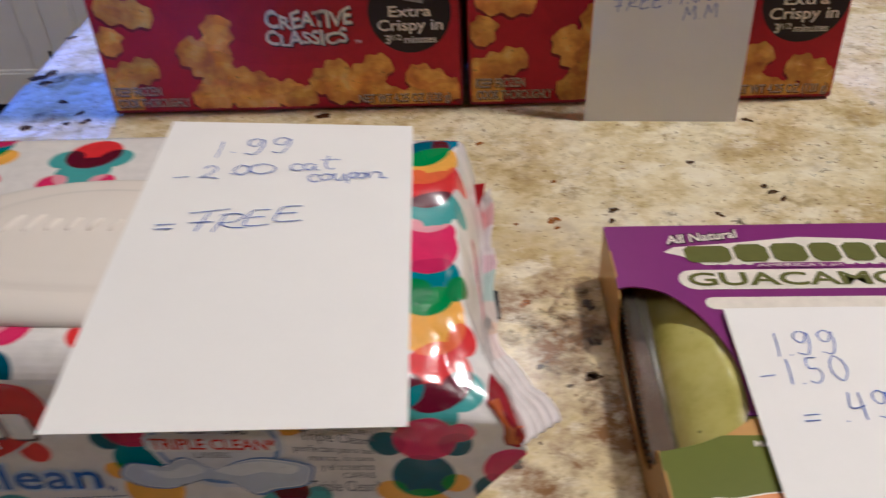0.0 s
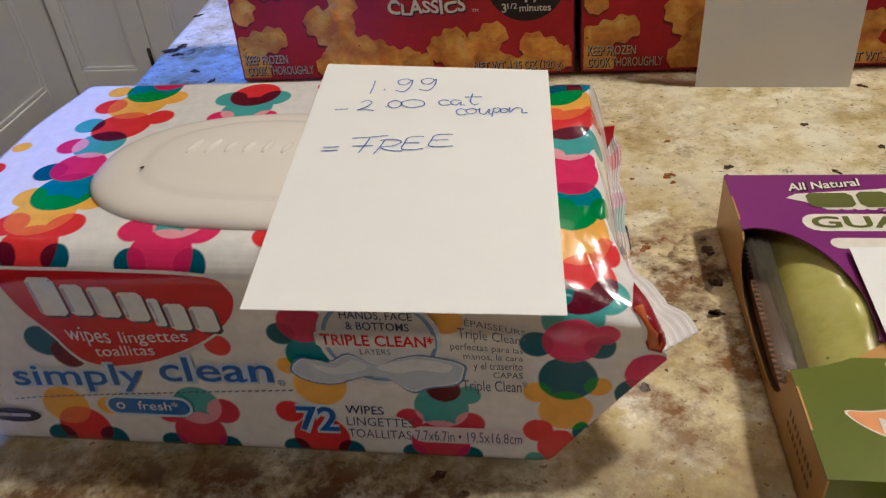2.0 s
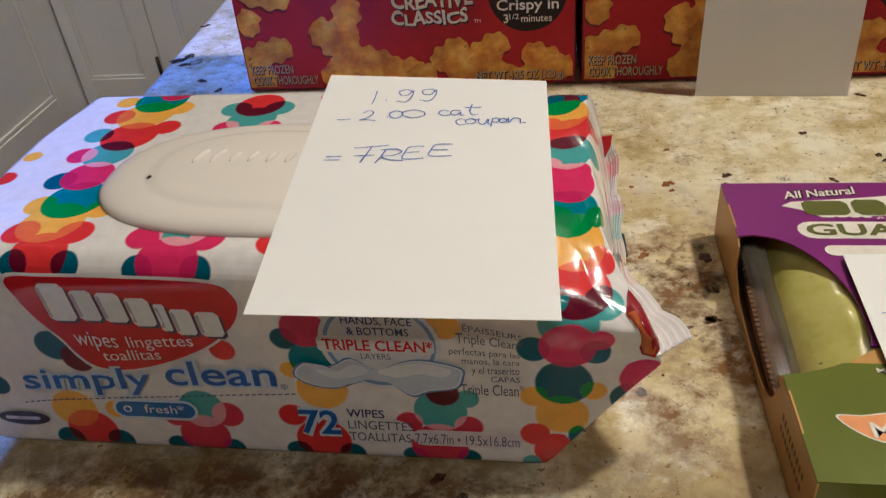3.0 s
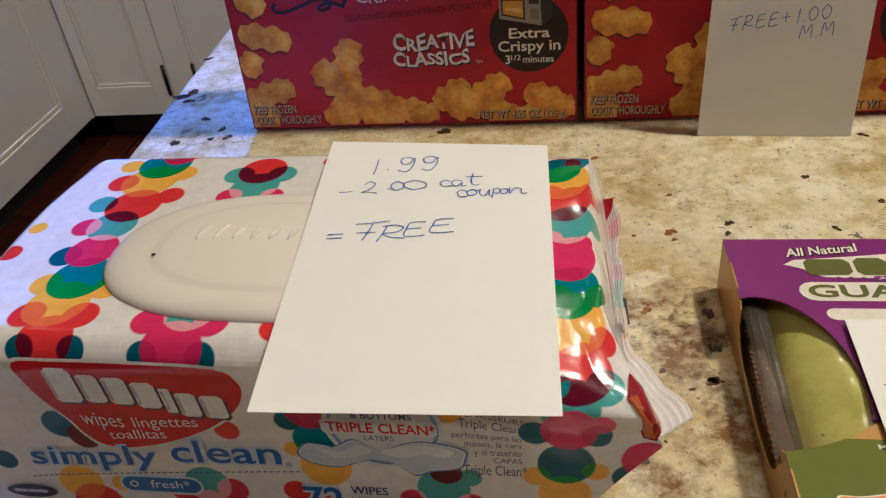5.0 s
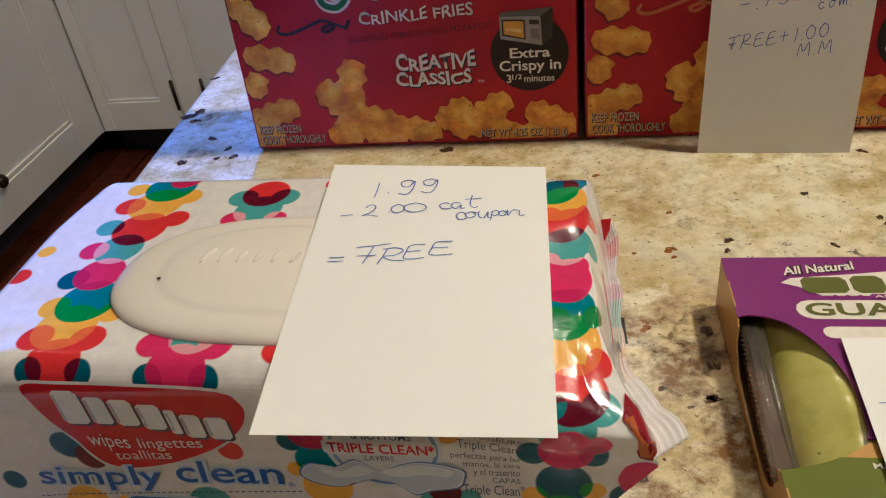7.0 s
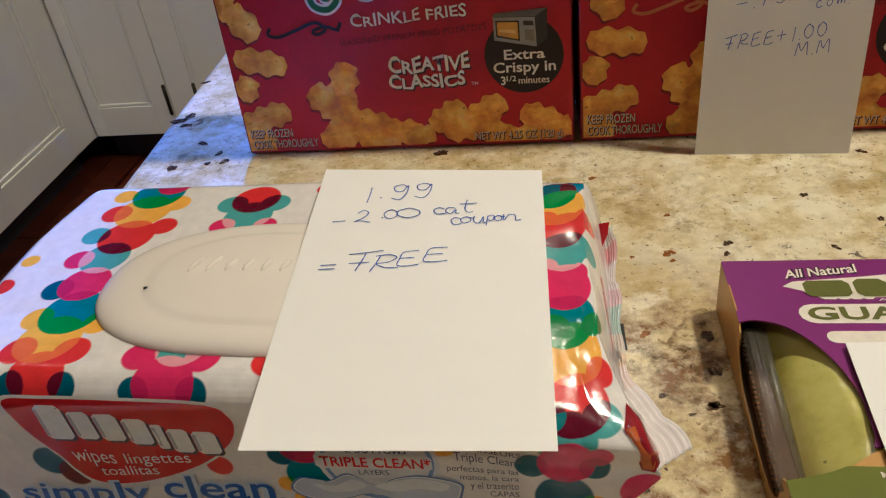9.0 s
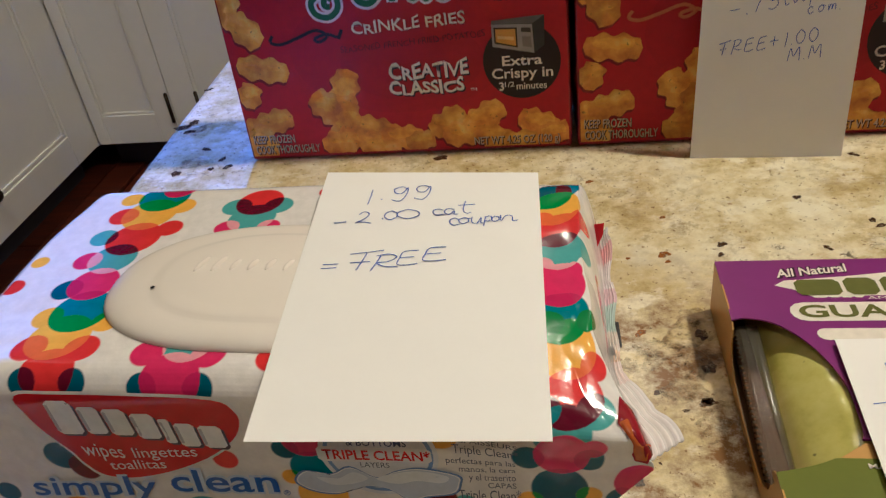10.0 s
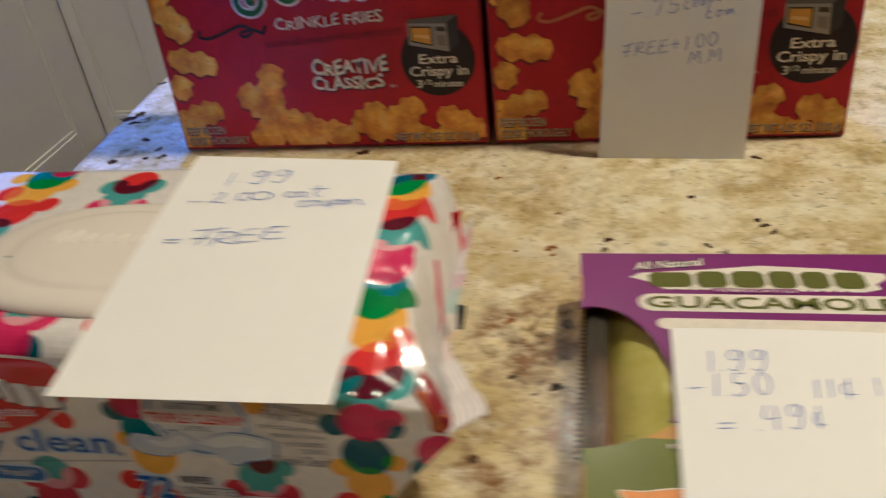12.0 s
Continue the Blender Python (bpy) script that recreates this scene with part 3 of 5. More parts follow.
BACK_Y = 1.65
for x0, x1, left in ((-1.447, -1.176, 0.038), (-1.172, -0.66, 0.08), (-0.656, -0.06, 0.07), (-0.056, 0.55, 0.07)):
    unit = thing("base_cabinet", ((x0 + x1) / 2, BACK_Y, FLOOR_Z), "white painted base cabinet with a framed door and dark toe kick", "cabinet", "white base cabinets")
    put("body", box(x0, x1, BACK_Y + 0.022, YN - 0.003, FLOOR_Z + 0.10, -0.033), CABINET, unit)
    put("toe_kick", box(x0, x1, BACK_Y + 0.075, BACK_Y + 0.09, FLOOR_Z, FLOOR_Z + 0.098), TOE, unit, "dark toe kick board")
    door = shaker_door(x0 + 0.0008, x1 + 0.0026, FLOOR_Z + 0.103, -0.05, BACK_Y, unit, left)
    if x0 < -0.7:
        ob = hinge_barrel(x1 - 0.004 if x0 < -1.3 else x0 + 0.085, BACK_Y - 0.003, -0.745, -0.65, None)
        hang(ob, door)
structure("back_worktop", box(-1.447, 3.0, BACK_Y - 0.03, YN - 0.002, -0.032, 0.0, 0.006), GRANITE, "polished granite worktop under the window", "worktop")

# the cabinets at right angles to them
SIDE_X = -1.45
side_unit = thing("side_cabinet", (-1.8, 1.0, FLOOR_Z), "white painted cabinet with a framed door and dark toe kick", "cabinet")
put("body", box(-2.24, SIDE_X - 0.023, -0.2, BACK_Y - 0.004, FLOOR_Z + 0.10, -0.033), CABINET, side_unit)
put("toe_kick", box(SIDE_X - 0.10, SIDE_X - 0.085, -0.2, BACK_Y - 0.004, FLOOR_Z, FLOOR_Z + 0.098), TOE, side_unit, "dark toe kick board")
put("corner_post", box(-1.52, SIDE_X - 0.002, BACK_Y - 0.0055, BACK_Y + 0.021, FLOOR_Z + 0.10, -0.033), CABINET, side_unit)
TZ0, TZ1, TY0, TY1 = FLOOR_Z + 0.103, -0.05, 0.90, BACK_Y - 0.006
STILE, RAIL = 0.118, 0.092
door = put("door", box(SIDE_X - 0.018, SIDE_X - 0.010, TY0 + STILE, TY1 - STILE, TZ0 + RAIL, TZ1 - RAIL), CABINET, side_unit)
for p, q in ((TY0, TY0 + STILE), (TY1 - STILE, TY1)):
    put("stile", box(SIDE_X - 0.02, SIDE_X, p, q, TZ0, TZ1, 0.002), CABINET, door)
for p, q in ((TZ0, TZ0 + RAIL), (TZ1 - RAIL, TZ1)):
    put("rail", box(SIDE_X - 0.02, SIDE_X, TY0 + STILE, TY1 - STILE, p, q, 0.002), CABINET, door)
bm = bmesh.new()
for p, q, r, t in ((TY0 + STILE, TY1 - STILE, TZ0 + RAIL, TZ0 + RAIL + 0.014), (TY1 - STILE - 0.014, TY1 - STILE, TZ0 + RAIL + 0.014, TZ1 - RAIL)):
    box(SIDE_X - 0.0095, SIDE_X - 0.004, p, q, r, t, 0.003, bm=bm)
put("bead", bm, CABINET, door)
bm = bmesh.new()
bmesh.ops.create_uvsphere(bm, u_segments=16, v_segments=10, radius=0.018)
bmesh.ops.scale(bm, vec=(0.8, 1, 1), verts=bm.verts)
bmesh.ops.translate(bm, vec=(SIDE_X + 0.012, 1.165, -0.692), verts=bm.verts)
put("knob", bm, BRONZE, door, "dark bronze knob", True)
structure("side_worktop", box(-2.24, SIDE_X, -0.2, YN - 0.002, -0.032, 0.0, 0.006), GRANITE, "polished granite worktop along the wall", "worktop")

# ---- the island: base and granite top ----
EDGE = lambda y: -0.2625 - 0.045 * y
island = thing("kitchen_island", (0.6, 0.0, FLOOR_Z), "white painted kitchen island base under the granite top", "island")
put("body", slab([(EDGE(-0.55) + 0.035, -0.56), (1.55, -0.56), (1.55, 0.60), (EDGE(0.6) + 0.035, 0.60)], FLOOR_Z + 0.1, -0.0385), CABINET, island)
put("toe_kick", slab([(-0.13, -0.5), (1.5, -0.5), (1.5, 0.54), (-0.16, 0.54)], FLOOR_Z, FLOOR_Z + 0.099), TOE, island)
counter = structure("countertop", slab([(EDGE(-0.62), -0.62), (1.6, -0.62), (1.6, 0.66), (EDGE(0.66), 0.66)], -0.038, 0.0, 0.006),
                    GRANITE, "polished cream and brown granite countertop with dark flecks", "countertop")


def mineral_spots(rows, mat, label):
    """Uneven crystals cut flush with the polished top."""
    bm = bmesh.new()
    rnd = random.Random(11)
    for x, y, r, wide in rows:
        turn, n = rnd.uniform(0, 3.14), 22
        p1, p2, p3 = (rnd.uniform(0, 6.28) for _ in range(3))
        ring = []
        for k in range(n):
            a = 2 * math.pi * k / n
            q = r * (1 + 0.20 * math.sin(2 * a + p1) + 0.13 * math.sin(3 * a + p2) + 0.13 * math.sin(5 * a + p3))
            px, py = q * wide * math.cos(a), q * math.sin(a)
            ring.append(bm.verts.new((x + px * math.cos(turn) - py * math.sin(turn), y + px * math.sin(turn) + py * math.cos(turn), 0.00012)))
        bm.faces.new(ring)
    return tagged(put("mineral_spots", bm, mat, counter, label), kind="stuff")


mineral_spots(((0.047, -0.150, 0.006, 1.2), (0.044, -0.160, 0.009, 1.1), (0.046, -0.176, 0.008, 1.3), (0.040, -0.190, 0.007, 1.5), (0.028, -0.172, 0.009, 1.2), (0.050, -0.205, 0.008, 1.3),
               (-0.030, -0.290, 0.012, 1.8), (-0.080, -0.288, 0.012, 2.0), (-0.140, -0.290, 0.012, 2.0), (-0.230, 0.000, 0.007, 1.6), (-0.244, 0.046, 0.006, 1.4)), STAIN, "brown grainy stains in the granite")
mineral_spots(((-0.205, -0.006, 0.0022, 1.5), (-0.212, 0.004, 0.0018, 1.8), (-0.236, -0.012, 0.0026, 1.5), (-0.252, 0.058, 0.0030, 1.3), (-0.250, 0.044, 0.0024, 1.6), (-0.222, 0.100, 0.0022, 1.8), (-0.262, 0.112, 0.0022, 1.5),
               (0.0495, -0.160, 0.0022, 1.6), (0.0500, -0.1790, 0.0024, 1.3), (0.047, -0.197, 0.0018, 1.7)), MINERAL, "dark brown mineral clusters in the granite")
mineral_spots(((0.066, -0.0985, 0.0019, 1.2), (0.0645, -0.1065, 0.0012, 1.6), (0.106, -0.0605, 0.0017, 1.1), (0.0205, -0.233, 0.0017, 1.2), (0.030, -0.192, 0.0013, 1.3),
               (-0.041, -0.271, 0.0016, 1.6), (-0.034, -0.278, 0.0019, 1.4), (-0.012, -0.281, 0.0014, 1.5), (0.134, -0.082, 0.0013, 1.6), (0.1365, -0.0865, 0.0015, 1.6), (0.1395, -0.092, 0.0012, 1.8),
               (0.110, -0.103, 0.0013, 1.7), (-0.075, -0.006, 0.0028, 1.6), (0.142, -0.021, 0.0017, 1.6), (0.028, -0.225, 0.0006, 1), (0.018, -0.055, 0.0006, 1.2),
               (-0.257, 0.051, 0.0042, 1.3), (-0.228, 0.018, 0.0022, 1.4), (-0.215, -0.008, 0.0016, 1.5), (0.039, -0.201, 0.0009, 1.4), (0.047, -0.196, 0.0014, 1.8)),
              MINERAL, "dark brown mineral spots in the granite")
mineral_spots(((0.040, -0.1055, 0.0024, 1.1), (0.0412, -0.111, 0.0012, 1.1), (0.024, -0.108, 0.0009, 1.3), (0.042, -0.075, 0.0010, 1.9), (0.008, -0.039, 0.0016, 1.3), (0.026, -0.159, 0.0016, 1.6)), RUST, "rust-brown mineral spots in the granite")



# ---- the two frozen fries cartons ----
RED, DARK_RED = lin(196, 19, 25), lin(150, 14, 22)
WHITE, CREAM, GREYTXT = lin(244, 240, 236), lin(250, 238, 214), lin(206, 180, 140)
BLACKISH = lin(34, 26, 28)
GREEN = lin(30, 110, 60)
LEAN_BACK = math.tan(radians(3.4))


def wavy_fry(a, b, long, wide, turn, waves=3):
    """The outline of a plump crinkle-cut piece with rounded ends."""
    pts = []
    n = waves * 6
    for side in (1, -1):
        for k in range(n + 1):
            s = k / n if side > 0 else 1 - k / n
            round_off = (1 - (2 * abs(s - 0.5)) ** 5) ** 0.5
            pts.append((long * (s - 0.5), side * wide / 2 * round_off * (1 + 0.16 * math.cos(2 * math.pi * waves * s + (0 if side > 0 else 0.9)))))
    c, d = math.cos(radians(turn)), math.sin(radians(turn))
    return [(a + x * c - y * d, b + x * d + y * c) for x, y in pts]


def cut(outline, a0, a1, b0, b1):
    """Keeps an outline inside the panel."""
    return [(min(a1, max(a0, a)), min(b1, max(b0, b))) for a, b in outline]


def fries_carton(x0, x1, height, depth, first):
    carton = thing("fries_carton", ((x0 + x1) / 2, depth / 2, 0), "red carton of frozen crinkle fries standing on the granite" if first else "red carton of frozen crinkle fries behind an index card", "carton", "frozen fries cartons")
    W = x1 - x0

    def to(a, b, h):
        return Vector((x0 + a, b * LEAN_BACK - h, b))

    bm = box(0, W, 0, depth, 0.0006, height, 0.0016)
    for v in bm.verts:
        v.co.x += x0 + (0.010 if first else -0.056) * v.co.y
        v.co.y += v.co.z * LEAN_BACK
    body = put("carton_body", bm, RED_BOARD, carton)
    # bottom and side flap edges
    put("flap", box(x0 + 0.006, x1 - 0.006, 0.0045, depth - 0.003, 0.0, 0.0006), RAW_BOARD, carton)
    # red print on the front: darker towards the middle by its own ink
    ink_mesh("front_print", [(block(0.001, W - 0.001, 0.0025, height - 0.002, r=0.02), RED),
                             (disc(W * 0.52, 0.062, 0.062, 30, 0.036), lin(189, 16, 23)), (disc(W * 0.55, 0.055, 0.040, 30, 0.022), lin(182, 13, 21))], to, BOARD_PRINT, carton, lift=0.00010, step=0.00003)
    pieces = [(0.006, 0.092, 0.026, 0.013, 75), (0.014, 0.078, 0.022, 0.014, 120), (0.019, 0.056, 0.031, 0.0125, -4), (0.0075, 0.041, 0.016, 0.012, 60),
              (0.006, 0.020, 0.020, 0.012, 20), (0.018, 0.024, 0.026, 0.0125, 14), (0.008, 0.009, 0.022, 0.014, 5),
              (0.064, 0.041, 0.026, 0.014, 78), (0.053, 0.031, 0.024, 0.015, 130), (0.062, 0.021, 0.028, 0.015, 75), (0.058, 0.010, 0.026, 0.014, 10),
              (0.078, 0.017, 0.026, 0.013, -25), (0.080, 0.008, 0.026, 0.014, 8), (0.094, 0.011, 0.026, 0.013, -12), (0.104, 0.008, 0.018, 0.011, 20),
              (0.121, 0.019, 0.024, 0.013, 40), (0.130, 0.012, 0.026, 0.013, 15), (0.142, 0.021, 0.026, 0.013, 35), (0.146, 0.009, 0.022, 0.012, -10),
              (0.172, 0.016, 0.024, 0.013, -14), (0.180, 0.009, 0.022, 0.012, 16), (0.160, 0.006, 0.024, 0.010, 0)]
    rnd = random.Random(5 if first else 6)
    shadow, fries = [], []
    for a, b, long, wide, turn in pieces:
        turn += rnd.uniform(-8, 8)
        shape = cut(wavy_fry(a, b, long, wide * 1.12, turn, 2 if long < 0.023 else 3), 0.0015, W - 0.0015, 0.003, height - 0.003)
        tone = rnd.uniform(0.86, 1.12)
        shadow.append(([(p - 0.0006, max(0.003, q - 0.0016)) for p, q in shape], lin(128, 22, 16)))
        fries.append((shape, (tone, tone * rnd.uniform(0.86, 1.0), tone * 0.9, 1)))
        inner = [(a + (p - a) * 0.72 + 0.0006, b + (q - b) * 0.42 + 0.0022) for p, q in shape]
        fries.append((cut(inner, 0.002, W - 0.002, 0.0035, height - 0.003), (tone * 1.08, tone * 1.12, tone * 1.1, 1)))
    ink_mesh("picture_shadow", shadow, to, BOARD_PRINT, carton, lift=0.00018, step=0.000002, rings=1)
    ink_mesh("fry_picture", fries, to, POTATO, carton, lift=0.00024, step=0.000005, rings=2, each=True)

    def words(text, a, b, wide, high, colour, lift=0.0005, **more):
        return lettering(text, a, b, wide, high, to, colour, carton, lift=lift, **more)

    L = lambda x: x + 0.190
    for dx, dz, colour, lift in ((0.0007, -0.0009, BLACKISH, 0.00050), (0, 0, CREAM, 0.00054)):
        words("CREATIVE", L(-0.099) + dx, 0.0455 + dz, 0.0445, 0.0082, colour, lift, heavy=0.03, rise=0.001, bounce=0.16)
        words("CLASSICS", L(-0.100) + dx, 0.0368 + dz, 0.0425, 0.0070, colour, lift, heavy=0.03, rise=0.0004, bounce=0.16)
    words("TM", L(-0.0545), 0.0368, 0.0036, 0.0018, CREAM)
    # round badge with the oven picture
    c = L(-0.0255)
    ink_mesh("badge", [(disc(c, 0.0518, 0.0208, 44), lin(40, 24, 26))], to, BOARD_PRINT, carton, "dark round badge", lift=0.00046)
    ink_mesh("oven_picture", [([(c - 0.0145, 0.0745), (c + 0.0130, 0.0760), (c + 0.0125, 0.0600), (c + 0.0070, 0.0560), (c - 0.0150, 0.0605)], lin(60, 56, 52)),
                              ([(c - 0.0150, 0.0725), (c + 0.0065, 0.0715), (c + 0.0070, 0.0560), (c - 0.0150, 0.0605)], lin(168, 158, 140)),
                              ([(c - 0.0145, 0.0745), (c + 0.0130, 0.0760), (c + 0.0068, 0.0718), (c - 0.0150, 0.0727)], lin(110, 102, 92)),
                              ([(c - 0.0138, 0.0708), (c - 0.0016, 0.0702), (c - 0.0016, 0.0594), (c - 0.0138, 0.0622)], lin(60, 44, 26)),
                              ([(c - 0.0130, 0.0699), (c - 0.0024, 0.0694), (c - 0.0024, 0.0604), (c - 0.0130, 0.0630)], lin(236, 168, 58)),
                              ([(c - 0.0120, 0.0662), (c - 0.0034, 0.0654), (c - 0.0034, 0.0634), (c - 0.0120, 0.0648)], lin(252, 208, 110)),
                              ([(c + 0.0006, 0.0700), (c + 0.0056, 0.0697), (c + 0.0058, 0.0672), (c + 0.0006, 0.0676)], lin(70, 62, 56)),
                              ([(c + 0.0010, 0.0655), (c + 0.0056, 0.0650), (c + 0.0058, 0.0590), (c + 0.0010, 0.0600)], lin(140, 130, 114))], to, BOARD_PRINT, carton, "printed picture of a microwave oven", lift=0.00050, step=0.00002, rings=1)
    words("Extra", c - 0.0105, 0.0498, 0.0215, 0.0056, CREAM, 0.00052, heavy=0.018)
    words("Crispy in", c - 0.0165, 0.0428, 0.0330, 0.0058, CREAM, 0.00052, heavy=0.018)
    words("3", c - 0.0130, 0.0360, 0.0026, 0.0048, CREAM, 0.00052, heavy=0.02)
    words("1/2", c - 0.0099, 0.0378, 0.0052, 0.0030, CREAM, 0.00052, heavy=0.01)
    words("minutes", c - 0.0036, 0.0362, 0.0165, 0.0040, CREAM, 0.00052, heavy=0.012)
    for dx, dz, colour, lift in ((0.0003, -0.0003, lin(58, 24, 16), 0.00050), (0, 0, GREYTXT, 0.00054)):
        words("KEEP FROZEN", 0.0035 + dx, 0.0112 + dz, 0.0255, 0.0052, colour, lift, heavy=0.05 if lift < 0.00052 else 0.012)
        words("COOK THOROUGHLY", 0.0038 + dx, 0.0046 + dz, 0.0395, 0.0052, colour, lift, heavy=0.05 if lift < 0.00052 else 0.012)
        words("NET WT 4.25 OZ (120 g)", L(-0.055) + dx, 0.0045 + dz, 0.0485, 0.0048, colour, lift, heavy=0.05 if lift < 0.00052 else 0.012)
    for dx, dz, colour, lift in ((0.0005, -0.0007, DARK_RED, 0.00048), (0, 0, CREAM, 0.00052)):
        words("CRINKLE FRIES", L(-0.116) + dx, 0.0722 + dz, 0.062, 0.0062, colour, lift, heavy=0.014, rise=0.0024, bounce=0.14)
    words("SEASONED FRENCH FRIED POTATOES", L(-0.124), 0.0625, 0.080, 0.0034, lin(86, 12, 24), rise=0.0042, bounce=0.14)
    words("ARTIFICIALLY", L(-0.038), 0.0915, 0.030, 0.0048, lin(120, 20, 30))
    words("FLAVORED", L(-0.038), 0.0845, 0.021, 0.0048, lin(120, 20, 30))
    # flourish under the flavour name
    swirl = smooth_line(((0.029, 0.0745), (0.027, 0.071), (0.033, 0.0695), (0.043, 0.0725), (0.054, 0.0760), (0.060, 0.0725), (0.055, 0.0695), (0.0525, 0.0715), (0.060, 0.0735), (0.066, 0.0715), (0.0685, 0.0755), (0.066, 0.0705)), False, 5)
    ribbons = []
    for p, q in zip(swirl, swirl[1:]):
        d = math.hypot(q[0] - p[0], q[1] - p[1]) or 1
        nx, ny = -(q[1] - p[1]) / d * 0.0009, (q[0] - p[0]) / d * 0.0009
        ribbons.append(([(p[0] + nx, p[1] + ny), (q[0] + nx, q[1] + ny), (q[0] - nx, q[1] - ny), (p[0] - nx, p[1] - ny)], BLACKISH if first else lin(214, 120, 70)))
    ink_mesh("flourish", ribbons, to, BOARD_PRINT, carton, lift=0.00046, rings=1)
    if first:
        for grow, colour, lift in ((0.0014, WHITE, 0.00050), (0.0, GREEN, 0.00056)):
            w = 0.0016 + grow
            ink = ribbon(((0.066, 0.0915), (0.061, 0.0960), (0.058, 0.1010), (0.063, 0.1050), (0.067, 0.1010), (0.061, 0.0960), (0.0545, 0.0910), (0.0560, 0.0845), (0.063, 0.0825), (0.0685, 0.0870), (0.068, 0.0935), (0.063, 0.0940), (0.0615, 0.0890), (0.0645, 0.0880)), w, colour)
            ink += ribbon(((0.090, 0.108), (0.083, 0.106), (0.0790, 0.099), (0.0800, 0.0905), (0.0865, 0.0885), (0.0925, 0.0950), (0.0945, 0.104), (0.090, 0.108)), w * 1.1, colour)
            ink += ribbon(((0.0985, 0.105), (0.0985, 0.0890), (0.101, 0.098), (0.106, 0.1045), (0.1085, 0.098), (0.1090, 0.0895), (0.113, 0.092)), w, colour)
            ink += ribbon(((0.1155, 0.105), (0.1145, 0.094), (0.1165, 0.0885), (0.1200, 0.0920)), w, colour)
            ink += ribbon(((0.127, 0.104), (0.1215, 0.1005), (0.1215, 0.0925), (0.126, 0.0885), (0.131, 0.093), (0.131, 0.1005), (0.127, 0.104)), w, colour)
            ink += ribbon(((0.135, 0.105), (0.135, 0.0890), (0.1375, 0.098), (0.142, 0.1045), (0.1445, 0.098), (0.1450, 0.0895)), w, colour)
            ink_mesh("flavour_script", ink, to, BOARD_PRINT, carton, "green flavour script edged in white" if grow == 0 else "", lift=lift, rings=1)
    else:
        for grow, colour, lift in ((0.0012, WHITE, 0.00050), (0.0, lin(238, 186, 92), 0.00056)):
            bow = smooth_line(((0.052, 0.106), (0.045, 0.099), (0.045, 0.091), (0.052, 0.087), (0.060, 0.091), (0.064, 0.098)), False, 5)
            ink = []
            for p, q in zip(bow, bow[1:]):
                d = math.hypot(q[0] - p[0], q[1] - p[1]) or 1
                nx, ny = -(q[1] - p[1]) / d * (0.0026 + grow), (q[0] - p[0]) / d * (0.0026 + grow)
                ink.append(([(p[0] + nx, p[1] + ny), (q[0] + nx, q[1] + ny), (q[0] - nx, q[1] - ny), (p[0] - nx, p[1] - ny)], colour))
            for a in (0.071, 0.082):
                ink.append((block(a - 0.0022 - grow, a + 0.0022 + grow, 0.092 - grow, 0.115, 0.12), colour))
            ink_mesh("flavour_script", ink, to, BOARD_PRINT, carton, lift=lift, rings=1)
    # company mark above the flavour name, as a plain oval
    ink_mesh("emblem", [(disc(W * 0.5, 0.128, 0.042, 36, 0.012), WHITE), (disc(W * 0.5, 0.128, 0.040, 36, 0.0105), lin(190, 20, 30))], to, BOARD_PRINT, carton, lift=0.00046, step=0.00004)
    return carton


fries_carton(-0.1905, -0.0006, 0.145, 0.056, True)
fries_carton(0.0028, 0.1895, 0.145, 0.056, False)


# ---- the pack of wipes ----
def art_shift(v):
    """The artwork rides up a little where the front bellies out at its foot."""
    return 0.0024 * (1 - ease(v / 0.034)) if 0 <= v < 0.034 else 0.0


def pack_to(u, v, h):
    """The film's point, raised along its normal."""
    v += art_shift(v)
    p = Vector(pack_point(u, v))
    if h == 0:
        return p
    du = Vector(pack_point(u + 0.0008, v)) - Vector(pack_point(u - 0.0008, v))
    dv = Vector(pack_point(u, v + 0.0008)) - Vector(pack_point(u, v - 0.0008))
    n = du.cross(dv)
    n.normalize()
    return p + n * (0.85 * h + 0.0001 * ease((u + 0.012) / 0.02))


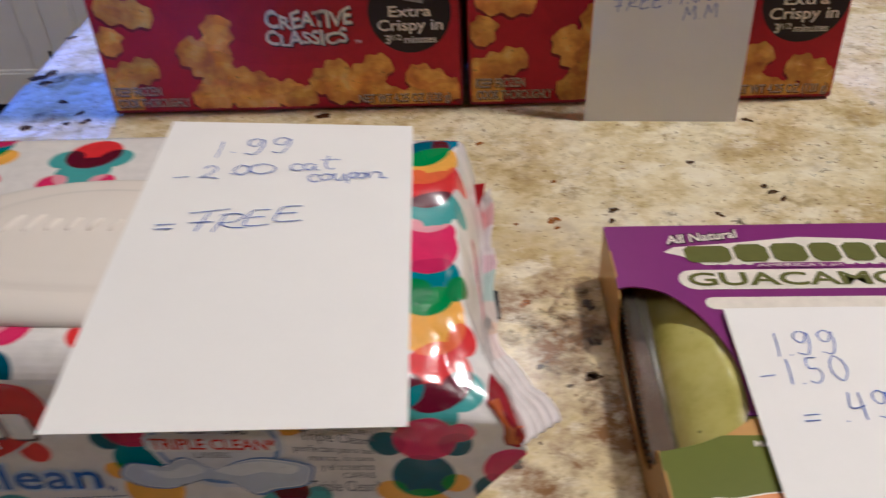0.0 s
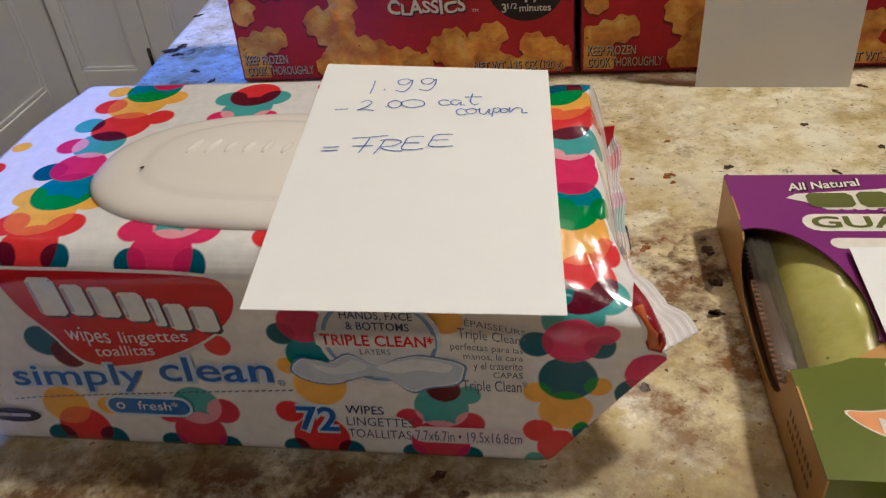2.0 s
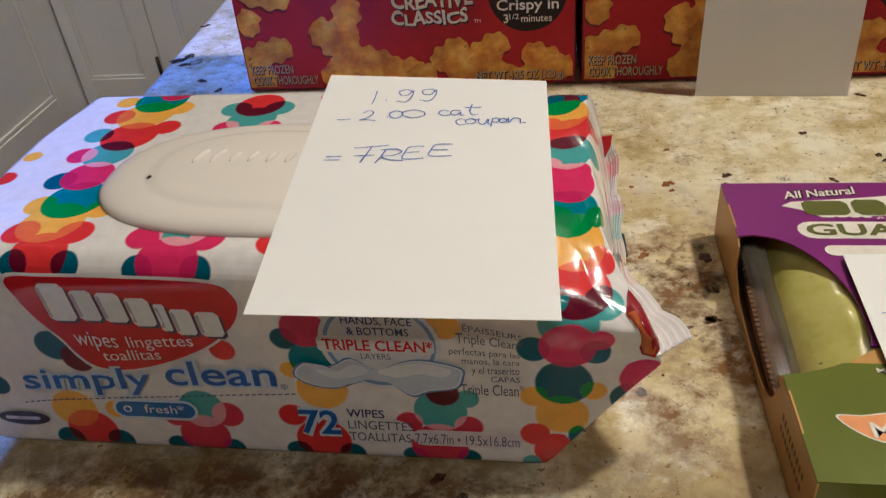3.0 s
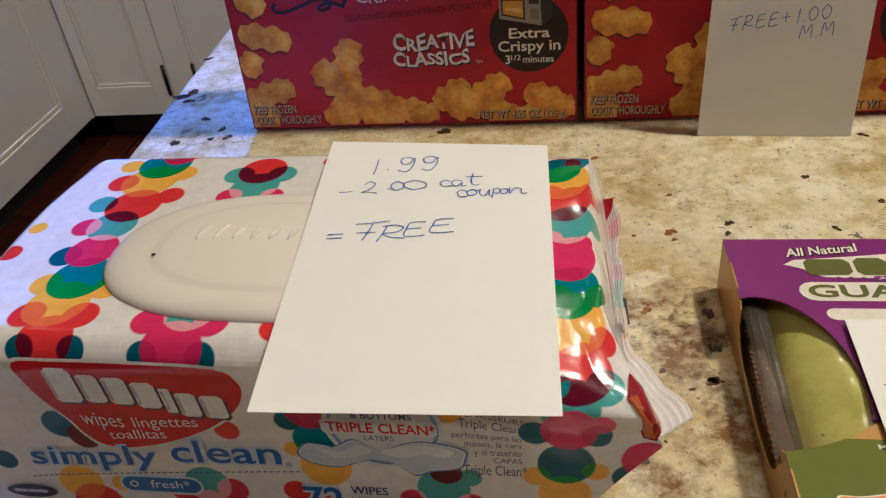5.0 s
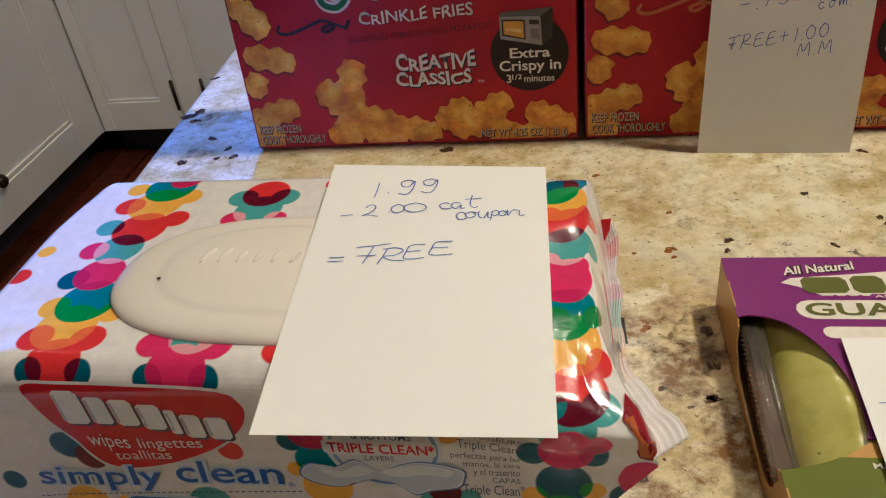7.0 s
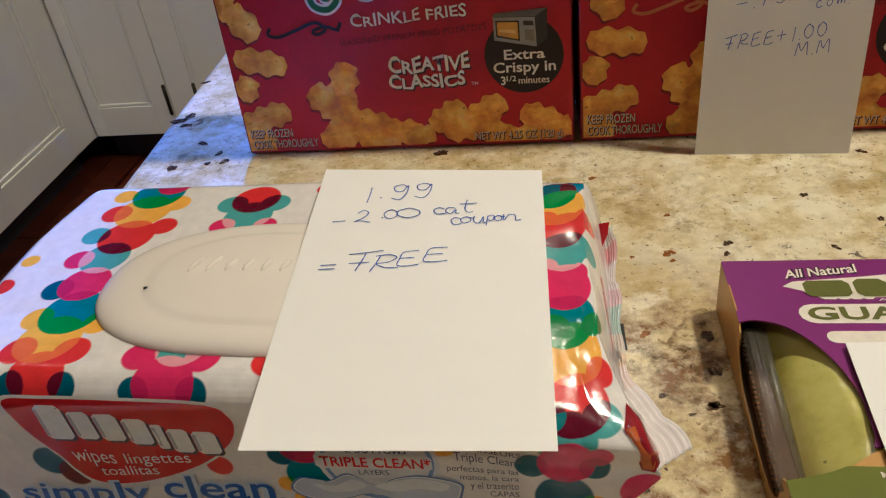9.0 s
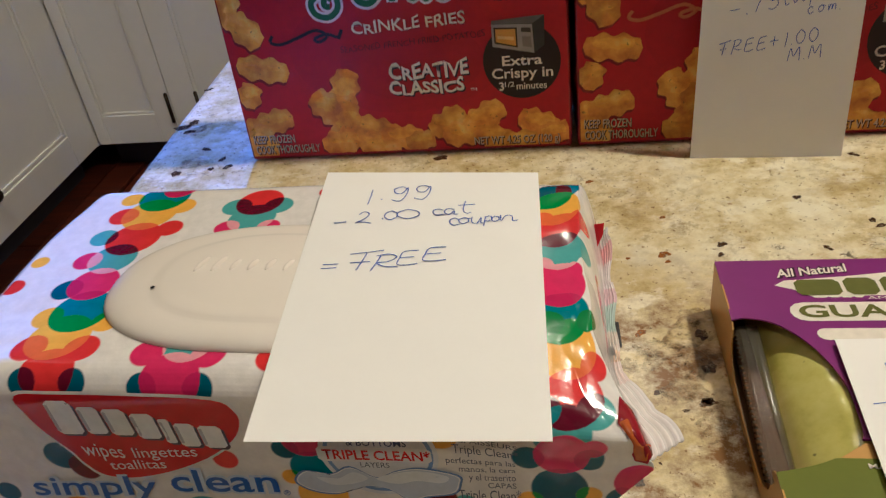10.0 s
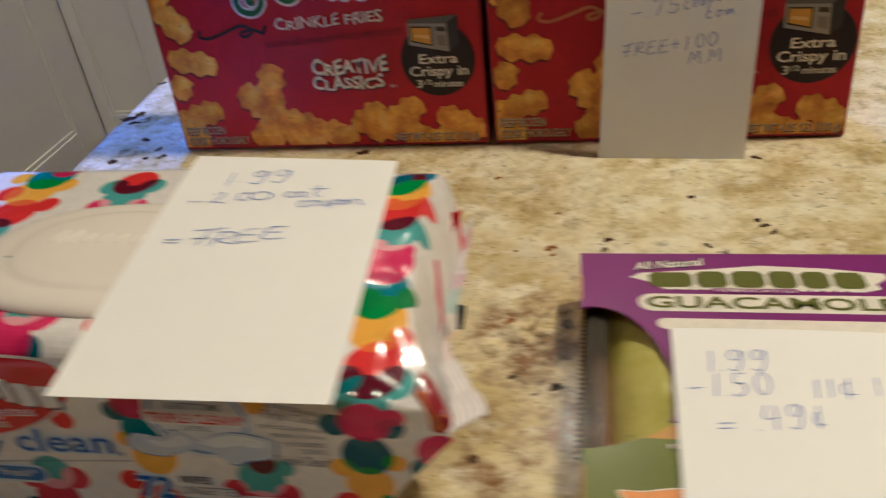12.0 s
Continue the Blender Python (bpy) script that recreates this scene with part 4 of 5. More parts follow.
wipes = thing("wipes_pack", (-0.085, -0.208, 0), "white plastic soft pack of wipes with overlapping coloured circles", "wipes pack")
def end_seal(right):
    """The ribbed, buckled strip that closes an end of the pack; the print shows faintly in its ribs."""
    verts, faces, cols = [], [], []
    rnd = random.Random(3)
    fold = 0.0
    ys = np.linspace(-0.2585, -0.148, 90)
    for j, y in enumerate(ys):
        # the strip's root follows the film; its free edge fans out towards the front corner
        near = ease((-0.208 - y) / 0.050)
        if right:
            root = X_R * end_reach(y) - 0.0010
            reach, slip = 0.0042 + 0.0058 * near, 0.0075 * near
        else:
            root, reach, slip = X_L + 0.001, -0.0070, 0.0
        if j % 13 == 0:
            fold = rnd.uniform(-0.0009, 0.0009)
        for k in range(25):
            s = k / 24
            sag = 0.0015 * s * near + 0.006 * s * ease((y + 0.2) / 0.05)
            rib = 0.00045 * math.sin(s * 2 * math.pi * 5)
            wob = (0.0014 * math.sin(y * 190 + 0.6) * (1 - 0.6 * near) + 0.0006 * math.sin(y * 420) + fold) * s
            verts.append((root + reach * s + (0.0006 * math.sin(y * 260) + fold * 0.6) * s, y + slip * s, MID_Z + sag + rib + wob))
    tints = ((-0.2600, (236, 228, 226)), (-0.232, (240, 222, 218)), (-0.221, (236, 206, 180)), (-0.212, (226, 214, 204)), (-0.204, (196, 212, 206)), (-0.192, (226, 196, 204)), (-0.182, (236, 226, 226)), (-0.168, (230, 190, 190)), (-0.160, (240, 234, 232)))
    for j in range(len(ys) - 1):
        tint = [c for edge, c in tints if ys[j] >= edge - 1e-9][-1]
        for k in range(24):
            a = j * 25 + k
            faces.append((a, a + 1, a + 26, a + 25))
            # shade in the grooves between ribs, painted into the tint
            rib_shade = 0.80 if k % 5 == 2 else 0.9 if k % 5 == 3 else 1.0
            cols.append(tuple(v * rib_shade for v in lin(*tint)[:3]) + (1,))
    me = bpy.data.meshes.new("end_seal")
    me.from_pydata(verts, [], faces)
    me.attributes.new("ink", "FLOAT_COLOR", "FACE").data.foreach_set("color", [c for col in cols for c in col])
    bm = bmesh.new()
    bm.from_mesh(me)
    bmesh.ops.recalc_face_normals(bm, faces=bm.faces)
    bmesh.ops.solidify(bm, geom=bm.faces[:], thickness=0.0003)
    bm.to_mesh(me)
    bm.free()
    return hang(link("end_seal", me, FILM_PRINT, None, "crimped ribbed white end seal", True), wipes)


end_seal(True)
end_seal(False)

# a loose red corner of film, and the black printed edge that peeps out from the fold
bm = bmesh.new()
tri = [bm.verts.new(p) for p in ((0.0070, -0.1640, 0.0560), (0.0112, -0.1675, 0.0540), (0.0118, -0.1635, 0.0565), (0.0072, -0.1755, 0.0500))]
bm.faces.new((tri[0], tri[1], tri[3]))
bm.faces.new((tri[0], tri[2], tri[1]))
bmesh.ops.solidify(bm, geom=bm.faces[:], thickness=0.0002)
put("film_corner", bm, plain("red_film", lin(190, 30, 36), 0.25, 0.1, 80, coat=0.4), wipes, "loose red printed corner of the film")
put("printed_edge", slab([(0.0100, -0.2045), (0.0162, -0.2045), (0.0156, -0.1920), (0.0100, -0.1900)], 0.0335, 0.0340), BLACK, wipes, "black printed edge")

INKS = {"teal": lin(10, 128, 146), "deep": lin(6, 92, 116), "aqua": lin(92, 172, 172), "yellow": lin(250, 186, 62), "red": lin(226, 52, 48),
        "pink": lin(222, 46, 104), "coral": lin(212, 56, 80), "blue": lin(24, 124, 160), "green": lin(30, 140, 70), "maroon": lin(110, 14, 34)}
COLUMN_A = ((-0.148, 0.173, 0.0064, "pink"), (-0.165, 0.166, 0.0044, "yellow"), (-0.142, 0.160, 0.0050, "yellow"), (-0.152, 0.167, 0.0100, "teal"), (-0.153, 0.155, 0.0104, "yellow"),
            (-0.163, 0.154, 0.0055, "red"), (-0.141, 0.145, 0.0050, "red"), (-0.152, 0.139, 0.0100, "red"), (-0.164, 0.140, 0.0050, "aqua"), (-0.154, 0.127, 0.0085, "aqua"),
            (-0.163, 0.126, 0.0050, "pink"), (-0.154, 0.113, 0.0085, "pink"), (-0.162, 0.110, 0.0052, "deep"))
COLUMN_A2 = ((-0.151, 0.099, 0.0100, "teal"), (-0.161, 0.096, 0.0050, "yellow"), (-0.140, 0.094, 0.0048, "yellow"), (-0.152, 0.087, 0.0100, "yellow"), (-0.159, 0.082, 0.0055, "red"),
             (-0.142, 0.082, 0.0055, "red"), (-0.149, 0.073, 0.0086, "red"), (-0.1565, 0.070, 0.0043, "deep"), (-0.1405, 0.070, 0.0042, "deep"), (-0.183, 0.112, 0.0040, "red"), (-0.181, 0.126, 0.0032, "yellow"))
COLUMN_B = ((-0.120, 0.158, 0.0055, "aqua"), (-0.104, 0.158, 0.0055, "aqua"), (-0.112, 0.161, 0.0088, "red"), (-0.1115, 0.150, 0.0088, "aqua"), (-0.119, 0.144, 0.0045, "pink"), (-0.1035, 0.144, 0.0042, "pink"),
            (-0.087, 0.167, 0.0040, "red"), (-0.070, 0.163, 0.009, "red"))
COLUMN_C = ((-0.1085, 0.084, 0.0078, "aqua"), (-0.120, 0.080, 0.0052, "pink"), (-0.101, 0.0795, 0.0052, "pink"), (-0.1105, 0.071, 0.0090, "pink"), (-0.119, 0.0685, 0.0045, "deep"), (-0.102, 0.0685, 0.0045, "deep"),
            (-0.082, 0.078, 0.0045, "red"), (-0.072, 0.071, 0.0088, "red"))
COLUMN_D = ((-0.006, 0.164, 0.0072, "deep"), (0.001, 0.170, 0.0045, "blue"), (-0.004, 0.156, 0.0093, "yellow"), (-0.009, 0.149, 0.0040, "red"), (0.005, 0.150, 0.0048, "red"), (-0.003, 0.143, 0.0082, "red"),
            (0.006, 0.135, 0.0042, "aqua"), (-0.0025, 0.132, 0.0082, "aqua"), (-0.008, 0.124, 0.0035, "pink"), (0.003, 0.124, 0.0035, "pink"), (-0.002, 0.116, 0.0088, "pink"), (-0.001, 0.103, 0.0090, "teal"))
# lower part of the same column, by true arc along the sagging end
COLUMN_D2 = ((-0.006, 0.0885, 0.0042, "green"), (0.007, 0.0885, 0.0042, "green"), (0.000, 0.0795, 0.0100, "yellow"), (0.0078, 0.0728, 0.0046, "red"), (0.0000, 0.0640, 0.0090, "red"), (-0.0068, 0.0610, 0.0040, "deep"),
             (0.0064, 0.0595, 0.0052, "aqua"), (-0.0028, 0.0540, 0.0080, "aqua"), (-0.0028, 0.0463, 0.0077, "pink"), (0.0055, 0.0480, 0.0036, "pink"), (-0.0122, 0.0450, 0.0044, "deep"), (0.0045, 0.0438, 0.0040, "deep"), (-0.0040, 0.0328, 0.0078, "deep"))
COLUMN_D3 = ((-0.0122, 0.0275, 0.0038, "yellow"), (0.0040, 0.0299, 0.0034, "yellow"), (-0.0045, 0.0205, 0.0074, "yellow"), (-0.012, 0.0125, 0.0043, "red"), (0.001, 0.0125, 0.0036, "deep"), (-0.006, 0.0062, 0.0064, "red"),
             (-0.013, 0.001, 0.0029, "aqua"), (0.0165, 0.0345, 0.0062, "pink"), (0.0130, 0.0275, 0.0050, "deep"), (0.014, 0.170, 0.006, "red"), (0.016, 0.120, 0.0045, "pink"))
COLUMN_E = ((-0.075, 0.050, 0.0068, "pink"), (-0.0815, 0.046, 0.0040, "deep"), (-0.0745, 0.038, 0.0070, "teal"), (-0.082, 0.034, 0.0030, "yellow"), (-0.0735, 0.027, 0.0078, "yellow"), (-0.084, 0.016, 0.0043, "red"),
            (-0.0755, 0.006, 0.0086, "red"), (-0.084, 0.001, 0.0040, "deep"), (-0.067, 0.001, 0.0040, "deep"), (-0.036, 0.053, 0.0050, "yellow"), (-0.038, 0.027, 0.0048, "maroon"))
COLUMN_F = ((-0.039, 0.020, 0.0078, "aqua"), (-0.031, 0.025, 0.0034, "aqua"), (-0.0485, 0.015, 0.0040, "coral"), (-0.031, 0.014, 0.0042, "coral"), (-0.040, 0.006, 0.0086, "coral"), (-0.048, 0.001, 0.0036, "deep"), (-0.0315, 0.001, 0.0036, "deep"))
COLUMN_G = ((-0.155, 0.015, 0.0076, "yellow"), (-0.141, 0.0155, 0.0036, "yellow"), (-0.151, 0.006, 0.0086, "red"), (-0.160, 0.002, 0.0046, "deep"), (-0.1425, 0.002, 0.0045, "deep"), (-0.1125, 0.017, 0.0075, "aqua"),
            (-0.122, 0.013, 0.0036, "coral"), (-0.1045, 0.015, 0.0050, "coral"), (-0.1135, 0.006, 0.0082, "coral"), (-0.123, 0.001, 0.0040, "deep"), (-0.105, 0.001, 0.0036, "deep"),
            (-0.154, 0.041, 0.0058, "deep"), (-0.148, 0.036, 0.0052, "maroon"), (-0.101, 0.041, 0.0040, "red"), (-0.179, 0.024, 0.0040, "deep"))
BLENDS = (("red", "aqua deep teal blue", (98, 12, 40)), ("yellow", "teal deep blue", (22, 142, 62)), ("yellow", "red", (238, 112, 52)), ("yellow", "pink", (238, 104, 72)),
          ("pink", "aqua", (236, 164, 176)), ("pink", "deep teal blue", (198, 34, 94)), ("red", "pink", (206, 30, 60)), ("aqua", "yellow", (140, 172, 90)), ("aqua", "deep teal blue", (30, 120, 130)))


def blend(one, other):
    """The ink that two overlapping circles give."""
    one, other = one.replace("coral", "pink"), other.replace("coral", "pink")
    for p, q, colour in BLENDS:
        if (one == p and other in q.split()) or (other == p and one in q.split()):
            return lin(*colour)
    return lin(22, 130, 62) if "green" in (one, other) else lin(90, 12, 34)


TRUE_U = np.linspace(-0.036, X_R, 15)
TRUE_V = np.linspace(0, 0.2, 201)


def true_rows():
    """Where the film sags it also bunches: the arc that each v really has, for several u."""
    rows = []
    for u in TRUE_U:
        p = np.array([pack_point(u, v)[1:] for v in TRUE_V])
        p = np.stack([np.convolve(np.pad(p[:, k], 3, mode="edge"), np.ones(7) / 7, "valid") for k in (0, 1)], 1)
        s = np.concatenate(([0], np.cumsum(np.hypot(*np.diff(p, axis=0).T))))
        rows.append(s + 0.040 - np.interp(0.040, TRUE_V, s))
    return rows


TRUE_S = true_rows()


def true_v(u, s):
    k = min(len(TRUE_U) - 1.001, max(0.0, (u - TRUE_U[0]) / (TRUE_U[1] - TRUE_U[0])))
    i = int(k)
    one, two = (float(np.interp(s, TRUE_S[j], TRUE_V)) for j in (i, i + 1))
    return one + (two - one) * (k - i)


def true_s(u, v):
    k = min(len(TRUE_U) - 1.001, max(0.0, (u - TRUE_U[0]) / (TRUE_U[1] - TRUE_U[0])))
    i = int(k)
    one, two = (float(np.interp(v, TRUE_V, TRUE_S[j])) for j in (i, i + 1))
    return one + (two - one) * (k - i)


def end_to(u, s, h):
    """As pack_to, but even along the bunched film of the right end."""
    v = true_v(u, s)
    if u > 0:
        u = min(X_R, u * (1 + 0.22 * ease((v - 0.085) / 0.03)))
    return pack_to(u, v, h + 0.00012)


COLUMN_D = tuple((u - 0.001, v, r * 1.1, c) for u, v, r, c in COLUMN_D)
END_COLUMN = tuple((u, true_s(u, v), r, c) for u, v, r, c in COLUMN_D) + COLUMN_D2 + COLUMN_D3
FRONT_TOP = 0.196                 # the printed stretch of the girth: front, top and the back edge
film_u = np.linspace(X_L, X_R, 700)
film_v = np.concatenate((np.linspace(0, FRONT_TOP, 620, endpoint=False), np.linspace(FRONT_TOP, GIRTH, 110)[:-1]))


def printed(column, a, b, ink):
    """Lays a column of circles into the film's ink; a, b: where each point of the film lies in the artwork."""
    cover = [np.clip((r - np.hypot(a - u, b - v)) / 0.00036 + 0.5, 0, 1)[:, None] for u, v, r, _ in column]
    for c, circle in zip(cover, column):
        ink += c * (np.array(INKS[circle[3]]) - ink)
    for i in range(len(column)):
        for j in range(i + 1, len(column)):
            p, q = column[i], column[j]
            if p[3] == q[3] or math.hypot(p[0] - q[0], p[1] - q[1]) > p[2] + q[2] - 0.0008:
                continue
            if {p[3], q[3]} == {"pink", "aqua"} and column is END_COLUMN and max(p[1], q[1]) < 0.056:
                continue
            ink += np.clip(3 * np.minimum(cover[i], cover[j]), 0, 1) * (np.array(blend(p[3], q[3])) - ink)


def printed_film():
    """The pack's film as one fine skin, with the overlapping circles printed on it."""
    nu, nv = len(film_u), len(film_v)
    verts = [pack_point(float(u), float(v)) for u in film_u for v in film_v]
    faces = [(i * nv + j, (i + 1) * nv + j, (i + 1) * nv + (j + 1) % nv, i * nv + (j + 1) % nv) for i in range(nu - 1) for j in range(nv)]
    faces += [tuple(range(nv)), tuple((nu - 1) * nv + j for j in reversed(range(nv)))]
    a, b = (g.ravel() for g in np.meshgrid(film_u, film_v, indexing="ij"))
    ink = np.tile(np.array(lin(240, 235, 231)), (len(a), 1))
    art = b < FRONT_TOP
    flat_a, flat_b = np.where(art, a, 9.0), b - np.array([art_shift(float(v)) for v in film_v])[np.arange(len(b)) % nv]
    for column in (COLUMN_A + COLUMN_A2, COLUMN_B, COLUMN_C, COLUMN_E + COLUMN_F, COLUMN_G):
        printed(column, flat_a, flat_b, ink)
    # the right end's column follows the true arc of the bunched film
    end_a, end_b = np.full(len(a), 9.0), np.zeros(len(a))
    for k in np.nonzero(art & (a > -0.030))[0]:
        u, v = float(a[k]), float(flat_b[k])
        if u > 0:
            u /= 1 + 0.22 * ease((v - 0.085) / 0.03)
        end_a[k], end_b[k] = u, true_s(u, v)
    printed(END_COLUMN, end_a, end_b, ink)
    me = bpy.data.meshes.new("film")
    me.from_pydata(verts, [], faces)
    me.attributes.new("ink", "FLOAT_COLOR", "POINT").data.foreach_set("color", ink.ravel())
    hang(link("film", me, FILM_PRINT, None, "glossy white film printed with overlapping coloured circles", True), wipes)


printed_film()

# the tucked-in fold at the corner of the right end
ink_mesh("gusset", [([(0.0115, 0.0560), (0.0135, 0.0640), (0.0162, 0.0610), (0.0200, 0.0480), (0.0200, 0.0440), (0.0192, 0.0410), (0.0160, 0.0430)], lin(150, 30, 40)),
                    ([(0.0118, 0.0560), (0.0140, 0.0570), (0.0192, 0.0475), (0.0190, 0.0420), (0.0162, 0.0435)], lin(196, 96, 34))], end_to, FILM_PRINT, wipes, "dark red and orange tucked-in fold of the film", lift=0.0006, step=0.00006, rings=5)


def film_words(text, u, v, wide, high, colour, lift=0.00108, **more):
    return lettering(text, u, v, wide, high, pack_to, colour, wipes, FILM_PRINT, lift=lift, **more)


# brand panel: a red field with a white edge and plain white blocks in place of the name
FIELD = smooth_line(((-0.1585, 0.0662), (-0.147, 0.0668), (-0.124, 0.0665), (-0.098, 0.0655), (-0.0925, 0.062), (-0.092, 0.057), (-0.096, 0.050), (-0.106, 0.042), (-0.120, 0.0355),
                     (-0.133, 0.0325), (-0.142, 0.0335), (-0.1465, 0.038), (-0.1490, 0.0435), (-0.1520, 0.0480), (-0.1550, 0.0530), (-0.1575, 0.0600)), True, 4)
cx, cv = -0.126, 0.052
grow = [(cx + (a - cx) * 1.035, cv + (b - cv) * 1.06) for a, b in FIELD]
ink_mesh("brand_panel", [(grow, lin(236, 232, 230)), (FIELD, lin(206, 32, 38))], pack_to, FILM_PRINT, wipes, "red brand panel with plain white blocks", lift=0.00066, step=0.00009, rings=16)
blocks = []
WIDTHS = (0.0094, 0.0076, 0.0082, 0.0082, 0.0042, 0.0070, 0.0080)
for shade, du, dv in ((lin(84, 70, 90), 0.0008, -0.0008), (lin(240, 238, 238), 0, 0)):
    u = -0.1495
    for k, w in enumerate(WIDTHS):
        h = 0.0115 - 0.0004 * k + (0.002 if k == 0 else 0)
        base = 0.0515 - 0.00062 * k + 0.0012 * math.sin(k * 0.9)
        blocks.append((block(u + du, u + w - 0.0010 + du, base + dv, base + h + dv, -0.05, 0.16), shade))
        if shade[0] > 0.5:
            # a grey moulded edge down one side of each block
            blocks.append((block(u, u + 0.0011, base + 0.0012, base + h - 0.0012, -0.05, 0.3), lin(186, 182, 192)))
        u += w
ink_mesh("brand_block", blocks, pack_to, FILM_PRINT, wipes, lift=0.00088, step=0.000006, rings=5, each=True)
SOFT_WHITE = lin(246, 232, 232)
film_words("wipes", -0.1450, 0.0425, 0.0130, 0.0062, SOFT_WHITE, rise=-0.001)
film_words("lingettes", -0.1290, 0.0418, 0.0205, 0.0046, SOFT_WHITE, rise=0.0012)
film_words("toallitas", -0.1385, 0.0362, 0.0185, 0.0042, SOFT_WHITE, rise=0.0012)
for heavy, colour, lift in ((0.07, lin(206, 220, 240), 0.00088), (0.012, lin(50, 104, 190), 0.00098)):
    film_words("simply", -0.1685, 0.0235, 0.0425, 0.0086, colour, lift, heavy=heavy, rise=0.0020)
    film_words("clean", -0.1210, 0.0272, 0.0345, 0.0098, colour, lift, heavy=heavy, rise=0.0010)
film_words("®", -0.0855, 0.0270, 0.0022, 0.0022, lin(50, 104, 190))
dashes = []
for k in range(44):
    u = -0.171 + k * 0.00205
    v = 0.0172 + 0.0075 * (k / 43) ** 0.8
    dashes.append(([(u, v), (u + 0.0013, v + 0.00015), (u + 0.0013, v + 0.0006), (u, v + 0.00045)], lin(70, 86, 140)))
tagged(ink_mesh("dashed_line", dashes, pack_to, FILM_PRINT, wipes, "dashed blue printed line", lift=0.0008, rings=1), kind="stuff")
ink_mesh("scent_pill", [(pill(-0.1415, -0.1135, 0.0122, 0.0205), lin(214, 226, 242)), (pill(-0.1405, -0.1145, 0.0132, 0.0195), lin(48, 112, 186))], pack_to, FILM_PRINT, wipes, lift=0.0008, step=0.00003)
film_words("fresh*", -0.1310, 0.0150, 0.0130, 0.0036, WHITE, 0.0009)
ink_mesh("scent_pill", [(disc(-0.1365, 0.0163, 0.0014, 16), WHITE), (disc(-0.1365, 0.0163, 0.0009, 16), lin(48, 112, 186))], pack_to, FILM_PRINT, wipes, lift=0.0009, step=0.00003)
ink_mesh("emblem", [(disc(-0.1735, 0.0105, 0.0088, 28, 0.0030), lin(30, 24, 66)), (pill(-0.180, -0.168, 0.0098, 0.0112), lin(200, 200, 216))], pack_to, FILM_PRINT, wipes, "small dark violet oval emblem", lift=0.0008, step=0.00003)
for heavy, colour, lift in ((0.09, lin(214, 226, 242), 0.00088), (0.02, lin(48, 104, 186), 0.00098)):
    film_words("72", -0.0818, 0.0095, 0.0125, 0.0098, colour, lift, heavy=heavy)
GREY = lin(92, 100, 124)
ink_mesh("text_ground", [(pill(-0.0675, -0.0474, 0.0062, 0.0160, 7), lin(236, 230, 228)), (pill(-0.0480, -0.0155, 0.0062, 0.0126), lin(232, 218, 222))], pack_to, FILM_PRINT, wipes, lift=0.0008, step=0.00002, rings=6, each=True)
film_words("WIPES", -0.0668, 0.0168, 0.0112, 0.0034, lin(60, 76, 120), heavy=0.012)
film_words("LINGETTES", -0.0668, 0.0120, 0.0195, 0.0036, GREY)
film_words("TOALLITAS", -0.0668, 0.0072, 0.0185, 0.0036, GREY)
film_words("7.7x6.7in • 19.5x16.8cm", -0.0470, 0.0072, 0.0305, 0.0042, GREY)
# the round seal with the picture of folded wipes
ink_mesh("claim_seal", [(disc(-0.0540, 0.0455, 0.0172, 40), lin(226, 228, 234)), (disc(-0.0540, 0.0455, 0.0158, 40), lin(130, 160, 210)), (disc(-0.0540, 0.0455, 0.0146, 40), lin(222, 224, 232)),
                        (block(-0.0718, -0.0388, 0.0420, 0.0484), lin(232, 230, 232))], pack_to, FILM_PRINT, wipes, "round pale blue printed seal", lift=0.00064, step=0.00003, rings=5, each=True)
film_words("HANDS, FACE", -0.0636, 0.0532, 0.0195, 0.0030, lin(60, 76, 130), 0.0009, heavy=0.01)
film_words("& BOTTOMS", -0.0625, 0.0492, 0.0172, 0.0030, lin(60, 76, 130), 0.0009, heavy=0.01)
film_words("TRIPLE CLEAN*", -0.0702, 0.0432, 0.0312, 0.0042, lin(206, 34, 44), 0.0009, heavy=0.02)
film_words("LAYERS", -0.0598, 0.0398, 0.0085, 0.0024, GREY, 0.0009)
CLOTH = smooth_line(((-0.0800, 0.0330), (-0.0765, 0.0372), (-0.0690, 0.0362), (-0.0630, 0.0392), (-0.0560, 0.0352), (-0.0500, 0.0378), (-0.0430, 0.0392), (-0.0330, 0.0368), (-0.0325, 0.0335),
                     (-0.0345, 0.0300), (-0.0420, 0.0285), (-0.0470, 0.0268), (-0.0530, 0.0310), (-0.0600, 0.0318), (-0.0680, 0.0288), (-0.0755, 0.0296)), True, 4)
mu, mv = -0.056, 0.0335
CLOTH_EDGE = [(mu + (a - mu) * 1.05, mv + (b - mv) * 1.18) for a, b in CLOTH]
FOLD = smooth_line(((-0.0560, 0.0350), (-0.0500, 0.0374), (-0.0430, 0.0386), (-0.0350, 0.0366), (-0.0370, 0.0338), (-0.0440, 0.0345), (-0.0500, 0.0330)), True, 4)
FOLD2 = smooth_line(((-0.0740, 0.0352), (-0.0680, 0.0345), (-0.0625, 0.0376), (-0.0585, 0.0350), (-0.0640, 0.0325), (-0.0700, 0.0322)), True, 4)
